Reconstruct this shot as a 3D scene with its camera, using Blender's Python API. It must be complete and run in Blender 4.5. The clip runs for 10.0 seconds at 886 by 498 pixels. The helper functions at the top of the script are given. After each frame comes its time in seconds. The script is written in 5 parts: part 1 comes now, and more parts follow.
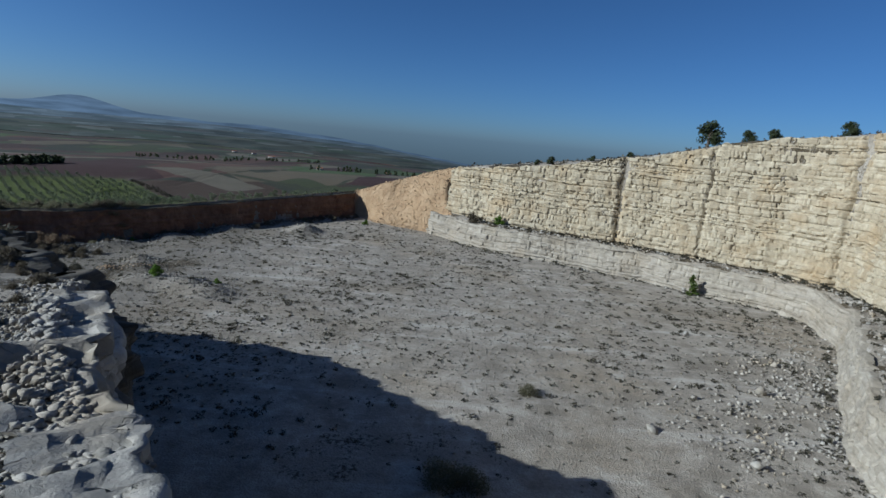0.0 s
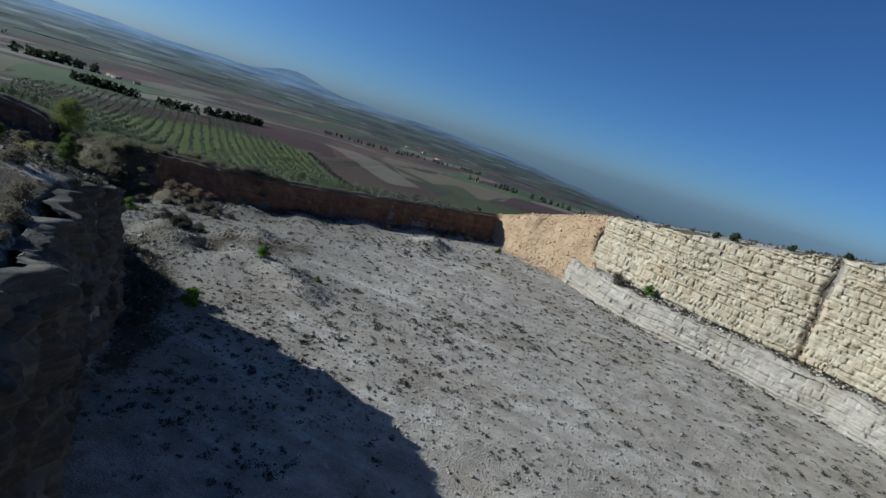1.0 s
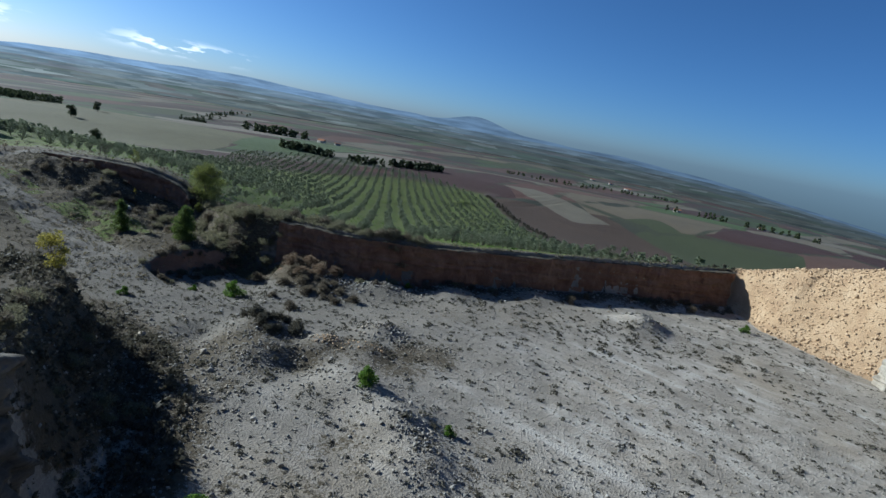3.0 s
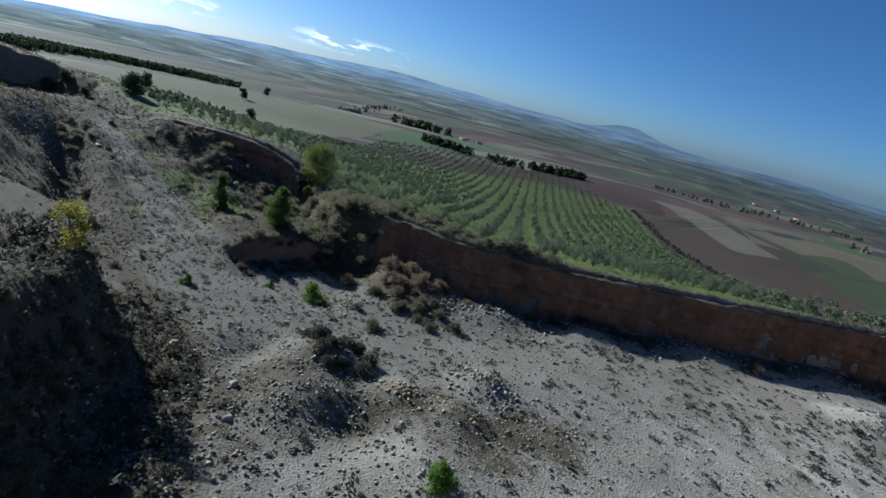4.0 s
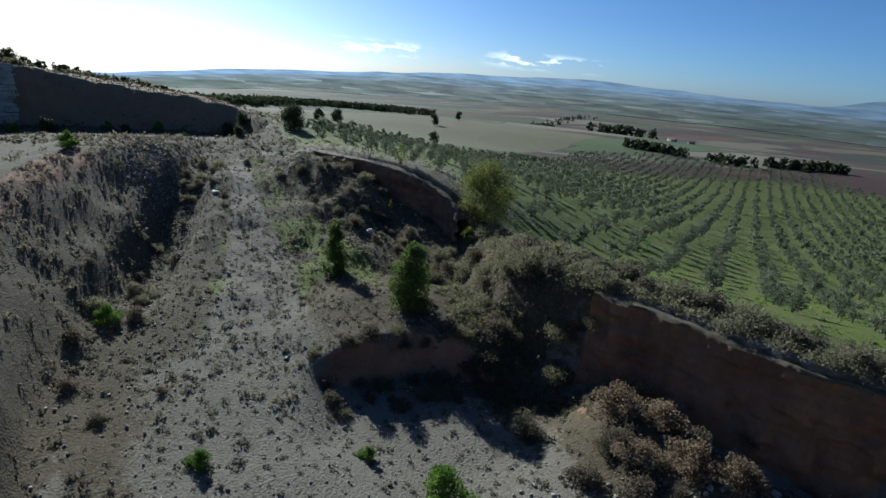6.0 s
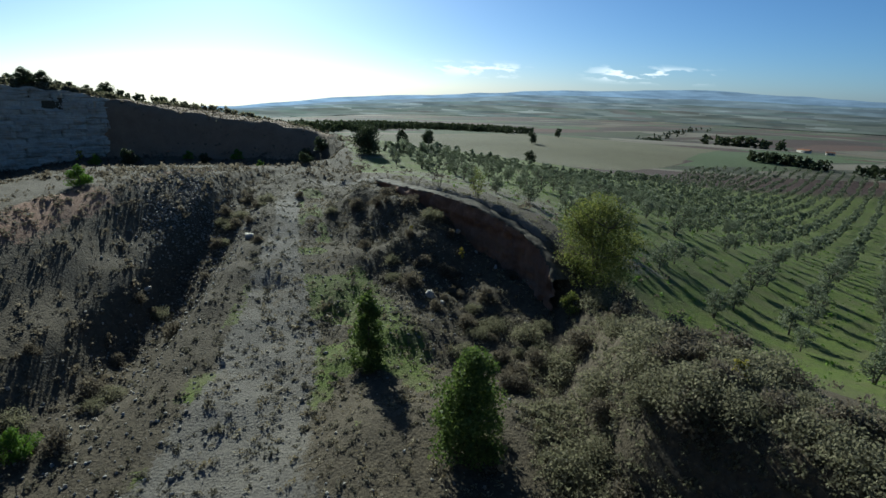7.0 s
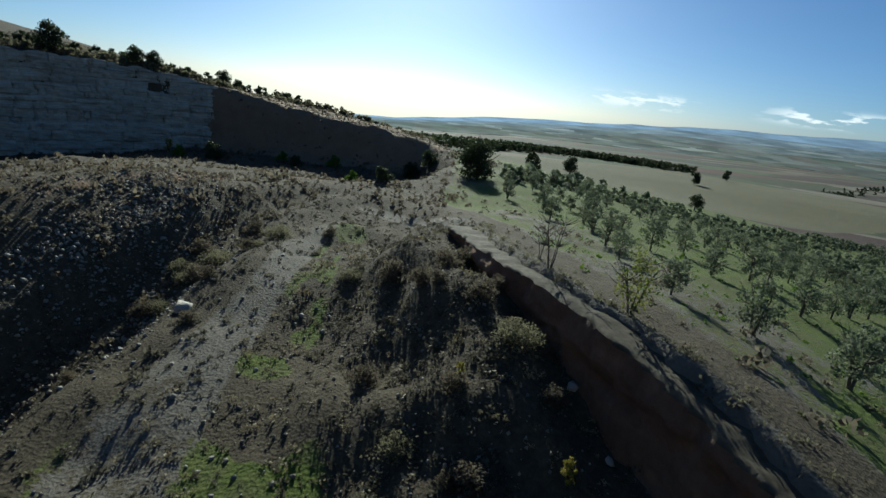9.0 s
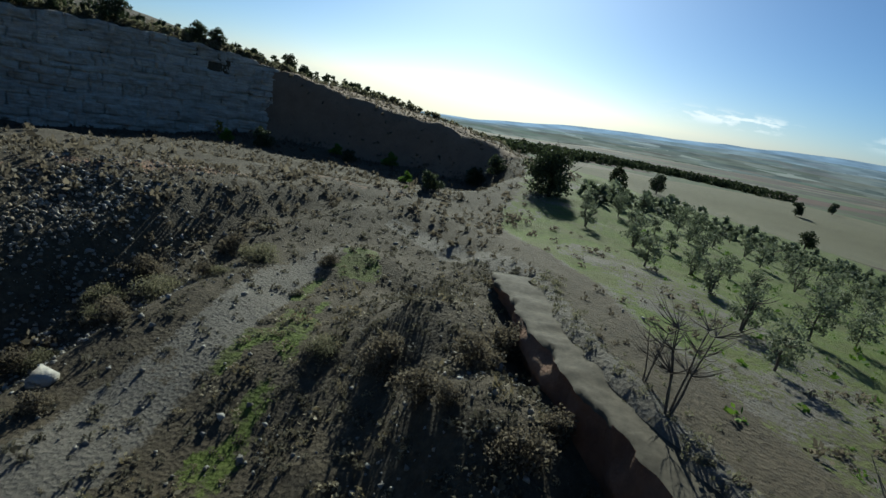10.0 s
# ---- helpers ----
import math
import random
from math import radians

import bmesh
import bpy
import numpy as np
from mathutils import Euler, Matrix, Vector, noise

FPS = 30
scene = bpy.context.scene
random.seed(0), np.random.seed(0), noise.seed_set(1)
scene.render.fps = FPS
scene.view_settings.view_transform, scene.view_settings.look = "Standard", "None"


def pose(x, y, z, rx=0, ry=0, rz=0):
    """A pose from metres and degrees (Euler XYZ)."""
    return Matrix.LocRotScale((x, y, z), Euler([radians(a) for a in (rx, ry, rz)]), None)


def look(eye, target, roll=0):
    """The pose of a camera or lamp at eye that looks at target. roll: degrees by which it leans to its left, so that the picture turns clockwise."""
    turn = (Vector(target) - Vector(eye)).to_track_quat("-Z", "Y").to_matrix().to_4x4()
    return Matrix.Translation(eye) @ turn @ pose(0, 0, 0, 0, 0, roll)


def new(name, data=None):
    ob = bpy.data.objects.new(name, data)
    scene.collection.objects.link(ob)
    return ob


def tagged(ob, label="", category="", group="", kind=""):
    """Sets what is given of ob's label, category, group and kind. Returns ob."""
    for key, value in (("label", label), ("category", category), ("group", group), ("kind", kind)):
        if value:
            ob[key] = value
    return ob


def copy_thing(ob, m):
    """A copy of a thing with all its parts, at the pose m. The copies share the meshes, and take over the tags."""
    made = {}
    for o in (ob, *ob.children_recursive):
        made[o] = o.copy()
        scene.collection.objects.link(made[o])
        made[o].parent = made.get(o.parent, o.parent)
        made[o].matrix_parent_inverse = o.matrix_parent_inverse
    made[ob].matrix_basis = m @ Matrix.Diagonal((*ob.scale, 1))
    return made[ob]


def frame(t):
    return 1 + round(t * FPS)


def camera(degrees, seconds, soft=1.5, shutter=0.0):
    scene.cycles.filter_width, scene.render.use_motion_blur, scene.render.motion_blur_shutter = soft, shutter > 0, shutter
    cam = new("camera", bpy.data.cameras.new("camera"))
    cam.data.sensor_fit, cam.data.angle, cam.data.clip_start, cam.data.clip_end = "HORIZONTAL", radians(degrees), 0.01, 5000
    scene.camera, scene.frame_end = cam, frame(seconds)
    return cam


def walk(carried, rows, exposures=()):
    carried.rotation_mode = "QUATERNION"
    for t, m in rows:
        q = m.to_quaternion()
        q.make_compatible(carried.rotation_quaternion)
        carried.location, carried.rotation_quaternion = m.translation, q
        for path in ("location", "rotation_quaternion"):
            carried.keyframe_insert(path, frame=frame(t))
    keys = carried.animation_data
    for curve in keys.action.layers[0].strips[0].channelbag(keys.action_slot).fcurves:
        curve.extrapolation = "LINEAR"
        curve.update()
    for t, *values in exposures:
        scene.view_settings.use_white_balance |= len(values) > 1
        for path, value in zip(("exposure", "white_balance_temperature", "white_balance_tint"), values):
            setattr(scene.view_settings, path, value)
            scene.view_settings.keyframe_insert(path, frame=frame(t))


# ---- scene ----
cam = camera(79.8, 10.0, soft=1.5)
PATH = [
    (0.0, 8.55, 0.57, 27.94, 78.13, -5.07, 1.49),
    (0.5, 9.02, 7.94, 28.35, 78.24, -12.87, 10.39),
    (1.0, 8.23, 15.66, 28.82, 76.9, -16.78, 19.63),
    (1.5, 5.81, 24.33, 29.05, 77.16, -15.67, 25.35),
    (2.0, 1.97, 33.0, 29.0, 77.68, -12.72, 29.4),
    (2.2, 0.22, 36.45, 28.88, 77.7, -11.52, 30.5),
    (3.3, -10.49, 55.07, 26.99, 75.45, -11.59, 43.42),
    (3.5, -13.06, 58.15, 26.39, 74.94, -12.89, 46.44),
    (4.0, -20.17, 65.27, 24.67, 73.25, -13.43, 54.75),
    (4.5, -27.65, 71.23, 23.04, 72.6, -11.15, 60.21),
    (5.0, -35.23, 75.89, 21.72, 72.58, -8.82, 64.48),
    (5.5, -43.43, 79.89, 20.76, 72.47, -6.42, 68.74),
    (5.7, -46.92, 81.38, 20.39, 72.15, -6.02, 70.76),
    (6.8, -68.0, 88.84, 18.49, 72.39, -2.12, 83.73),
    (7.0, -71.54, 89.83, 18.17, 73.05, -2.15, 84.73),
    (7.5, -79.99, 91.77, 17.42, 74.36, -2.86, 87.17),
    (8.0, -88.29, 93.05, 16.64, 74.6, -4.06, 91.47),
    (8.5, -96.42, 93.75, 15.94, 74.36, -5.1, 96.23),
    (9.0, -104.26, 93.99, 15.4, 74.11, -6.42, 100.75),
    (9.5, -111.7, 93.55, 14.9, 73.71, -8.34, 104.87),
    (10.0, -119.11, 92.53, 14.41, 73.14, -9.95, 109.4),
]
walk(cam, [(t, pose(*p)) for t, *p in PATH], exposures=[(0.0, 0.1, 5350, 4), (1.0, 0.32, 5350, 4), (2.0, 0.55, 5350, 3), (3.5, 0.54, 5300, 2), (5.5, 0.56, 5500, 2), (7.5, 0.42, 5800, -6), (10.0, 0.28, 5900, -6)])

# ---- daylight ----
SUN_YAW, SUN_EL = 105.0, 25.0
world = bpy.data.worlds.new("sky")
scene.world = world
world.use_nodes = True
wn = world.node_tree.nodes
sky = wn.new("ShaderNodeTexSky")
sky.sky_type, sky.sun_disc = "NISHITA", False
sky.sun_elevation, sky.sun_rotation = radians(SUN_EL), radians(-SUN_YAW)
sky.altitude, sky.air_density, sky.dust_density, sky.ozone_density = 1800, 0.85, 2.6, 7.0
# a few small clouds low over the western horizon
wl = world.node_tree.links
way_in = wn.new("ShaderNodeTexCoord")
xyz = wn.new("ShaderNodeSeparateXYZ")
wl.new(way_in.outputs["Generated"], xyz.inputs[0])
squash = wn.new("ShaderNodeMapping")
squash.inputs["Scale"].default_value = (21.0, 21.0, 80.0)
wl.new(way_in.outputs["Generated"], squash.inputs["Vector"])
puff = wn.new("ShaderNodeTexNoise")
puff.inputs["Scale"].default_value, puff.inputs["Detail"].default_value = 1.0, 7.0
wl.new(squash.outputs["Vector"], puff.inputs["Vector"])


def sky_step(value, a, b, c, d):
    n = wn.new("ShaderNodeValToRGB")
    e = n.color_ramp.elements
    e[0].position, e[0].color, e[1].position, e[1].color = a, (0, 0, 0, 1), b, (1, 1, 1, 1)
    e.new(c).color = (1, 1, 1, 1)
    e.new(d).color = (0, 0, 0, 1)
    wl.new(value, n.inputs["Fac"])
    return n.outputs["Color"]


def sky_times(p, q):
    n = wn.new("ShaderNodeMath")
    n.operation = "MULTIPLY"
    wl.new(p, n.inputs[0])
    wl.new(q, n.inputs[1])
    return n.outputs[0]


band = sky_step(xyz.outputs[2], 0.018, 0.028, 0.038, 0.048)
toward = wn.new("ShaderNodeVectorMath")
toward.operation = "DOT_PRODUCT"
toward.inputs[1].default_value = (-0.957, 0.29, 0.03)
wl.new(way_in.outputs["Generated"], toward.inputs[0])
side = sky_step(toward.outputs["Value"], 0.965, 0.985, 0.9999, 1.0)
shape = sky_step(puff.outputs["Fac"], 0.51, 0.58, 0.99, 1.0)
cloud = wn.new("ShaderNodeMix")
cloud.data_type = "RGBA"
wl.new(sky_times(side, sky_times(band, shape)), cloud.inputs["Factor"])
wl.new(sky.outputs["Color"], cloud.inputs["A"])
cloud.inputs["B"].default_value = (13.0, 13.0, 13.4, 1)
wl.new(cloud.outputs["Result"], wn["Background"].inputs["Color"])
wn["Background"].inputs["Strength"].default_value = 0.062
lamp = bpy.data.lights.new("sun", "SUN")
lamp.energy, lamp.angle, lamp.color = 5.0, radians(0.53), (1.0, 0.93, 0.82)
sun_ob = new("sun", lamp)
sun_way = Vector((-math.sin(radians(SUN_YAW)), math.cos(radians(SUN_YAW)), math.tan(radians(SUN_EL))))
sun_ob.matrix_world = look(sun_way * 300, (0, 0, 0))

# ---- shape of the land ----
def smooth(a, b, v):
    t = np.clip((v - a) / (b - a), 0, 1)
    return t * t * (3 - 2 * t)


def hashed(ix, iy, seed):
    h = (ix.astype(np.int64) * 374761393 + iy.astype(np.int64) * 668265263 + seed * 974711) & 0xFFFFFFFF
    h = ((h ^ (h >> 13)) * 1274126177) & 0xFFFFFFFF
    return ((h ^ (h >> 16)) & 0xFFFF) / 65535.0


def lumps(x, y, size, seed=0):
    """Value noise, -1 to 1, of lumps about size metres wide."""
    u, v = np.asarray(x) / size, np.asarray(y) / size
    iu, iv = np.floor(u), np.floor(v)
    fu, fv = u - iu, v - iv
    fu, fv = fu * fu * (3 - 2 * fu), fv * fv * (3 - 2 * fv)
    a, b = hashed(iu, iv, seed), hashed(iu + 1, iv, seed)
    c, d = hashed(iu, iv + 1, seed), hashed(iu + 1, iv + 1, seed)
    return 2 * ((a * (1 - fu) + b * fu) * (1 - fv) + (c * (1 - fu) + d * fu) * fv) - 1


def rough(x, y, size, octaves, seed=0):
    return sum(lumps(x, y, size / 2 ** k, seed + k) / 2 ** k for k in range(octaves))


def nearest(x, y, line, closed=False):
    """Distance to a polyline whose rows are x, y, values...; and those values, blended along its nearest stretch."""
    line = np.array(line, float)
    ends = np.roll(line, -1, 0) if closed else line[1:]
    best = np.full(np.shape(x), 1e9)
    vals = np.zeros(np.shape(x) + (line.shape[1] - 2,))
    for p, q in zip(line, ends):
        ax, ay = q[0] - p[0], q[1] - p[1]
        s = np.clip(((x - p[0]) * ax + (y - p[1]) * ay) / (ax * ax + ay * ay), 0, 1)
        d = np.hypot(x - p[0] - s * ax, y - p[1] - s * ay)
        hit = d < best
        best = np.where(hit, d, best)
        vals = np.where(hit[..., None], p[2:] + s[..., None] * (q[2:] - p[2:]), vals)
    return best, vals


def inside(x, y, line):
    odd = np.zeros(np.shape(x), bool)
    for (x1, y1), (x2, y2) in zip([r[:2] for r in line], [r[:2] for r in line[1:] + line[:1]]):
        cross = ((y1 > y) != (y2 > y)) & (x < (x2 - x1) * (y - y1) / (y2 - y1 + 1e-12) + x1)
        odd ^= cross
    return odd


HILL = [  # the hillside as it was before the quarry: x, y, height
    (8, 167, 19), (28, 150, 22.5), (42, 143, 25), (60, 131, 29), (72, 123, 33), (90, 108, 36), (94, 88, 39), (86, 60, 40),
    (74, 36, 37), (150, 150, 40), (160, 60, 62), (60, 220, 19), (0, 225, 6), (200, 300, 25), (24, -6, 21), (50, 8, 29),
    (0, -25, 24), (3, 8, 20.6), (-10, 8, 21), (-6, 21, 20.1), (-11, 29, 18.4), (-40, 0, 23), (-20, 34, 16.9), (-30, 41, 17.0), (-38, 45, 17.7), (-41, 52, 14.8), (-39, 57, 11.5), (-50, 61, 9.4), (-66, 64, 6.6), (-62, 40, 13), (-80, 62, 5.8), (-90, 56, 5.4), (-104, 46, 5.2), (-110, 53, 6.0), (-124, 46, 5.2), (-124, 53, 6.3), (-134, 54.5, 6.3), (-139, 57, 6.6), (-140, 48, 5.2), (-147.5, 59.5, 6.3), (-152, 56, 5.2), (-158, 60, 4.3), (-163, 64, 4.2),
    (-95, 10, 11), (-150, 0, 14), (-219, -60, 22), (-175, -40, 16), (-190, -24, 15.2), (-200, -15, 15.5), (-208, -9, 15.3), (-217, -2, 14.6), (-227, 6, 13.2), (-244, 6, 11.2), (-240, 25, 9.4), (-236, 43, 8.3),
    (-232, 59, 5.8), (-230, 71, 3.7), (-262, -60, 20), (-300, -35, 9), (-275, 15, 8), (-300, 60, -3), (-340, 85, -8), (-185, 84, 4.2),
    (-163, 75, 3.2), (-152, 90, 5.4), (-146, 91.5, 5.8), (-139, 93, 6.4), (-133.5, 96, 6.8), (-128, 99.5, 6.8), (-122, 103, 6.1), (-116.5, 105.5, 4.9), (-132.5, 106.3, 5.4), (-130.4, 110.3, 4.2), (-118, 109.5, 3.2), (-111.5, 107.5, 0.4), (-112, 113, -0.2), (-106, 109, 1.4), (-118, 128, -3.0), (-145, 125, 1.0),
    (-100, 107, 3.4), (-93, 108, 4.8), (-86, 110, 5.4), (-79, 113, 5.6), (-74, 113, 5.8), (-66, 121, 6), (-46, 151, 6.4), (-25, 180, 7.2), (-88, 134, 0.5), (-64, 172, 0.0),
    (-110, 180, -9), (-180, 180, -13), (-25, 240, -4), (-120, 260, -20), (-300, 250, -26), (200, 0, 80), (200, -150, 100), (0, -150, 50),
    (-150, -120, 40), (-300, -150, 26), (-420, 0, -20), (-420, -120, 4), (-420, 150, -22), (-250, 420, -36), (0, 420, -32), (220, 450, -15),
]
HX = np.array(HILL, float)


def _tps(d2):
    return 0.5 * d2 * np.log(d2 + 1e-6)


_d = ((HX[:, None, :2] - HX[None, :, :2]) / 100) ** 2
_A = np.zeros((len(HX) + 3, len(HX) + 3))
_A[:len(HX), :len(HX)] = _tps(_d.sum(-1)) + np.eye(len(HX)) * 0.004
_A[:len(HX), len(HX)] = _A[len(HX), :len(HX)] = 1
_A[:len(HX), -2:] = HX[:, :2] / 100
_A[-2:, :len(HX)] = HX[:, :2].T / 100
_W = np.linalg.solve(_A, np.concatenate([HX[:, 2], np.zeros(3)]))


def hill(x, y):
    z = _W[len(HX)] + _W[-2] * x / 100 + _W[-1] * y / 100
    for (px, py, _), w in zip(HILL, _W):
        z = z + w * _tps(((x - px) / 100) ** 2 + ((y - py) / 100) ** 2)
    # the valley and its far rise
    r = np.hypot(x + 60, y - 60)
    yaw = np.degrees(np.arctan2(-(x + 60), y - 60))
    open_side = smooth(-60, -34, yaw) * (1 - smooth(122, 160, yaw))
    rim = np.interp(yaw, [-40, -5, 8, 20, 36, 60, 76, 92, 105, 125], [-240, -205, -80, -10, 12, 40, 15, -75, -190, -235])
    valley = np.interp(r, [0, 380, 540, 830, 1300, 1800], [-26, -25, -28, -40, -80, -108])
    rim = 0.5 * rim - 155
    valley = valley + (rim - valley) * smooth(1500, 4700, r) + rough(x, y, 700, 3, 5) * 12 * smooth(500, 1500, r) * (1 - smooth(2500, 4500, r))
    ridge = np.minimum(30 + 0.03 * (r - 300), 90) + rough(x, y, 300, 2, 9) * 4
    far = valley * open_side + ridge * (1 - open_side)
    # rolling rises
    far = far + rough(x, y, 420, 2, 3) * 9 * smooth(2200, 3200, r)
    return z * (1 - smooth(300, 520, r)) + far * smooth(300, 520, r)


# rim of the workings, anticlockwise seen from above: x, y of the wall's foot, breadth of the wall's slope
PIT = [
    (-72, 111.5, 0.8), (-63.5, 120, 0.8), (-54, 134, 0.8), (-44, 149, 0.8), (-33, 164, 0.8), (-23, 175, 2),
    (-15, 165, 11), (4, 155, 12), (9, 148, 12), (12, 144, 1.5), (24, 135, 1.5), (38, 128, 1.5), (53, 120, 1.5), (63, 111.5, 1.5), (72, 105, 2), (78, 97, 2.5),
    (73, 83, 2.5), (61, 65, 2.5), (51, 50, 3), (47, 34, 4), (41, 20, 4), (29, 8, 4), (17, 1, 3), (9.6, 2.4, 1.5), (5.9, 9.0, 1.2), (2.6, 12.9, 1.5), (-0.8, 16.7, 2.3), (-5.3, 22.8, 2.3), (-9.8, 30, 2.2),
    (-14, 33, 2.4), (-21, 38.5, 2.2), (-27.5, 45, 2.0), (-32, 51.5, 1.6), (-36, 55.5, 1.6), (-38, 58.5, 3), (-42, 64, 8), (-50, 69, 10), (-61, 72.5, 7), (-71, 72, 4), (-83, 69.5, 3), (-92, 67, 5), (-99, 65.5, 8),
    (-108, 65, 9.5), (-122, 65.3, 9.5), (-131, 65.8, 9), (-138, 66.6, 8.5), (-147, 68, 7.5), (-155, 68.5, 4.5), (-161, 71, 5), (-158, 78, 6), (-152, 85, 4), (-147, 88.6, 2), (-140, 91, 0.9),
    (-135, 93.5, 0.8), (-129, 97, 0.8), (-122.5, 101, 0.8), (-117, 103.4, 0.8), (-112.5, 104, 2.0), (-107, 103, 4), (-100, 100.5, 4), (-92, 100, 3.6), (-86, 103, 2.6), (-79, 108.5, 0.9),
]
TRACK = [(-62, 84, -1.6, 7), (-80, 82, -2.4, 6), (-92, 81, -2.2, 6.0), (-107, 81, -1.7, 5.6), (-118, 79.5, -0.8, 4.4), (-127, 78, 0.4, 3.0), (-138, 77, 2.1, 2.0), (-150, 74.5, 2.6, 2.6), (-160, 72, 2.8, 2.6), (-174, 68, 2.2, 3)]
GULLY = [(-84, 74, -2.6), (-100, 69.7, -2.8), (-112, 69.5, -3.8), (-121, 69.5, -3.5), (-129, 69.3, -1.8), (-136, 69.2, 0.0), (-142, 69.6, 1.3), (-150, 70.8, 2.4)]
BANK_FOOT = [(-152, 88.5, 5.0), (-146, 89, 4.9), (-139.5, 90.6, 4.6), (-134, 93, 4.2), (-128.5, 96.3, 3.2), (-122, 100.4, 1.2), (-116, 103, 0.0), (-111, 105, -0.6)]
HUMPS = [  # mounds and hollows: x, y, radius, height
    (-125, 90, 4, 1.2), (-132, 91.5, 4.5, 1.5), (-118, 93, 4, 1.0), (-140, 87, 4, 1.3), (-112, 92, 5, 0.8), (-136, 88, 3, 1.0), (-125, 93, 3, 1.0),
    (-134, 88.5, 3.5, 1.2), (-142, 84.5, 4, 1.2), (-127, 92, 3, 0.9), (-119, 95.8, 3.2, -0.6), (-113, 97.5, 3.6, -1.0), (-100, 93, 6, 0.3), (-97, 88, 6, 0.5),
    (-34, 84, 4.5, 1.5), (-41, 85, 6, 1.2), (-29, 82, 4, 1.0), (-53, 82, 5, 1.3), (-49, 84, 4, -1.2), (-60, 85, 4.5, 1.6), (-63, 81, 3.5, -1.2), (-30, 140, 4.5, 2.2), (-50.8, 89.6, 3, 1.0), (-46.8, 92.5, 3, 0.9), (-50, 98, 3, 1.1), (-58.5, 87.2, 3.2, 0.7),
    (-70, 106, 6, 1.8), (-77, 105, 6, 2.0), (-64, 112, 5, 1.6), (-57, 121, 5, 1.4), (-48, 135, 5, 1.0), (-38, 150, 5, 0.8), (-30, 162, 4, 0.8),
]


def pit_floor(x, y):
    z = -2.2 * smooth(-45, -72, x) + 2.2 * smooth(-95, -125, x) + 2.6 * smooth(-120, -145, x)
    west = smooth(-76, -92, x)
    d, v = nearest(x, y, BANK_FOOT)
    z = z + (v[..., 0] - z) * (1 - smooth(0.5, 6.5, d)) * smooth(-104, -112, x)
    z = z + 1.6 * smooth(69, 64, y) * west
    d, v = nearest(x, y, TRACK)
    z = z + (v[..., 0] - z) * (1 - smooth(v[..., 1] * 0.6, v[..., 1] * 1.5, d)) * smooth(-60, -80, x)
    d, v = nearest(x, y, GULLY)
    z = z + (v[..., 0] - z) * (1 - smooth(0.9, 4.2, d)) * west
    # hollow under the earth face beside the track
    hollow = [(-88, 86.5, 1.6), (-88.5, 90, 1.2), (-89, 94, 1.2), (-87.5, 98, 1.4), (-82, 103, 3), (-80, 99, 9), (-78, 93, 9), (-82, 88, 5)]
    d, v = nearest(x, y, hollow, True)
    d = np.where(inside(x, y, hollow), -d, d)
    raised = z + 1.7 * smooth(-86, -90, x) * smooth(84, 89, y) * (1 - smooth(-96, -108, x))
    z = -3.7 + (raised + 3.7) * smooth(0, 1, d / v[..., 0])
    knoll = smooth(-104, -112, x) * smooth(-150, -142, x) * smooth(83, 86, y) * smooth(101, 96, y)
    z = z + knoll * (0.75 * rough(x, y, 5.5, 2, 71) + 0.35 * np.abs(rough(x, y, 2.2, 2, 73)))
    for px, py, r, h in HUMPS:
        z = z + h * np.exp(-((x - px) ** 2 + (y - py) ** 2) / (r * r * 0.6))
    return z


SHELF = [(-146, 42, 4), (-154, 43, 4), (-160, 50, 4), (-166, 58, 4), (-171, 66, 4), (-181, 74, 5), (-205, 74, 6), (-220, 66, 8), (-222, 48, 7), (-224, 30, 7), (-226, 12, 3),
         (-224, 8, 2.5), (-217, 1, 2.5), (-209, -5, 2.5), (-199, -12, 2.5), (-187, -21, 2.5), (-172, -32, 3), (-150, -38, 5), (-125, -20, 8), (-110, -5, 8), (-92, 22, 8), (-88, 40, 7), (-100, 36, 5), (-122, 36, 4)]


def land(x, y):
    """Height of the ground, and how far outside the rim of the workings a place lies."""
    z = hill(x, y)
    d, v = nearest(x, y, SHELF, True)
    d = np.where(inside(x, y, SHELF), -d, d)
    near_ = (np.abs(x + 60) < 330) & (np.abs(y - 60) < 330)
    shelf = 4.4 - 7.0 * smooth(-157, -198, x)
    low = smooth(54, 40, y)
    shelf = shelf * (1 - low) - 2.6 * low - 3.0 * smooth(18, -6, y) + rough(x, y, 9, 3, 31) * 0.35
    z = np.where(near_, shelf + (z - shelf) * smooth(0, 1, d / v[..., 0]), z)
    z = z + smooth(-214, -224, x) * smooth(4, 12, y) * smooth(-262, -250, x) * rough(x, y, 8, 4, 91) * 0.9
    d, v = nearest(x, y, PIT, True)
    d = np.where(inside(x, y, PIT), -d, d) + rough(x, y, 7, 3, 17) * 0.3
    bed = pit_floor(x, y) + rough(x, y, 6, 4, 23) * (0.12 + 0.3 * smooth(-86, -100, x))
    top = z + rough(x, y, 4, 3, 41) * 0.12
    t = smooth(0, 1, d / v[..., 0])
    # the bench half-way up the limestone
    bench = smooth(6.5, 9.5, x) * smooth(44, 52, y)
    low = bed + 6.2 * smooth(0.5, 1.9, d)
    high = low + (top - low) * smooth(8.3, 9.9, d)
    z = np.where(near_, (bed + (top - bed) * t) * (1 - bench) + high * bench, z)
    return z, np.where(near_, d, 50.0)


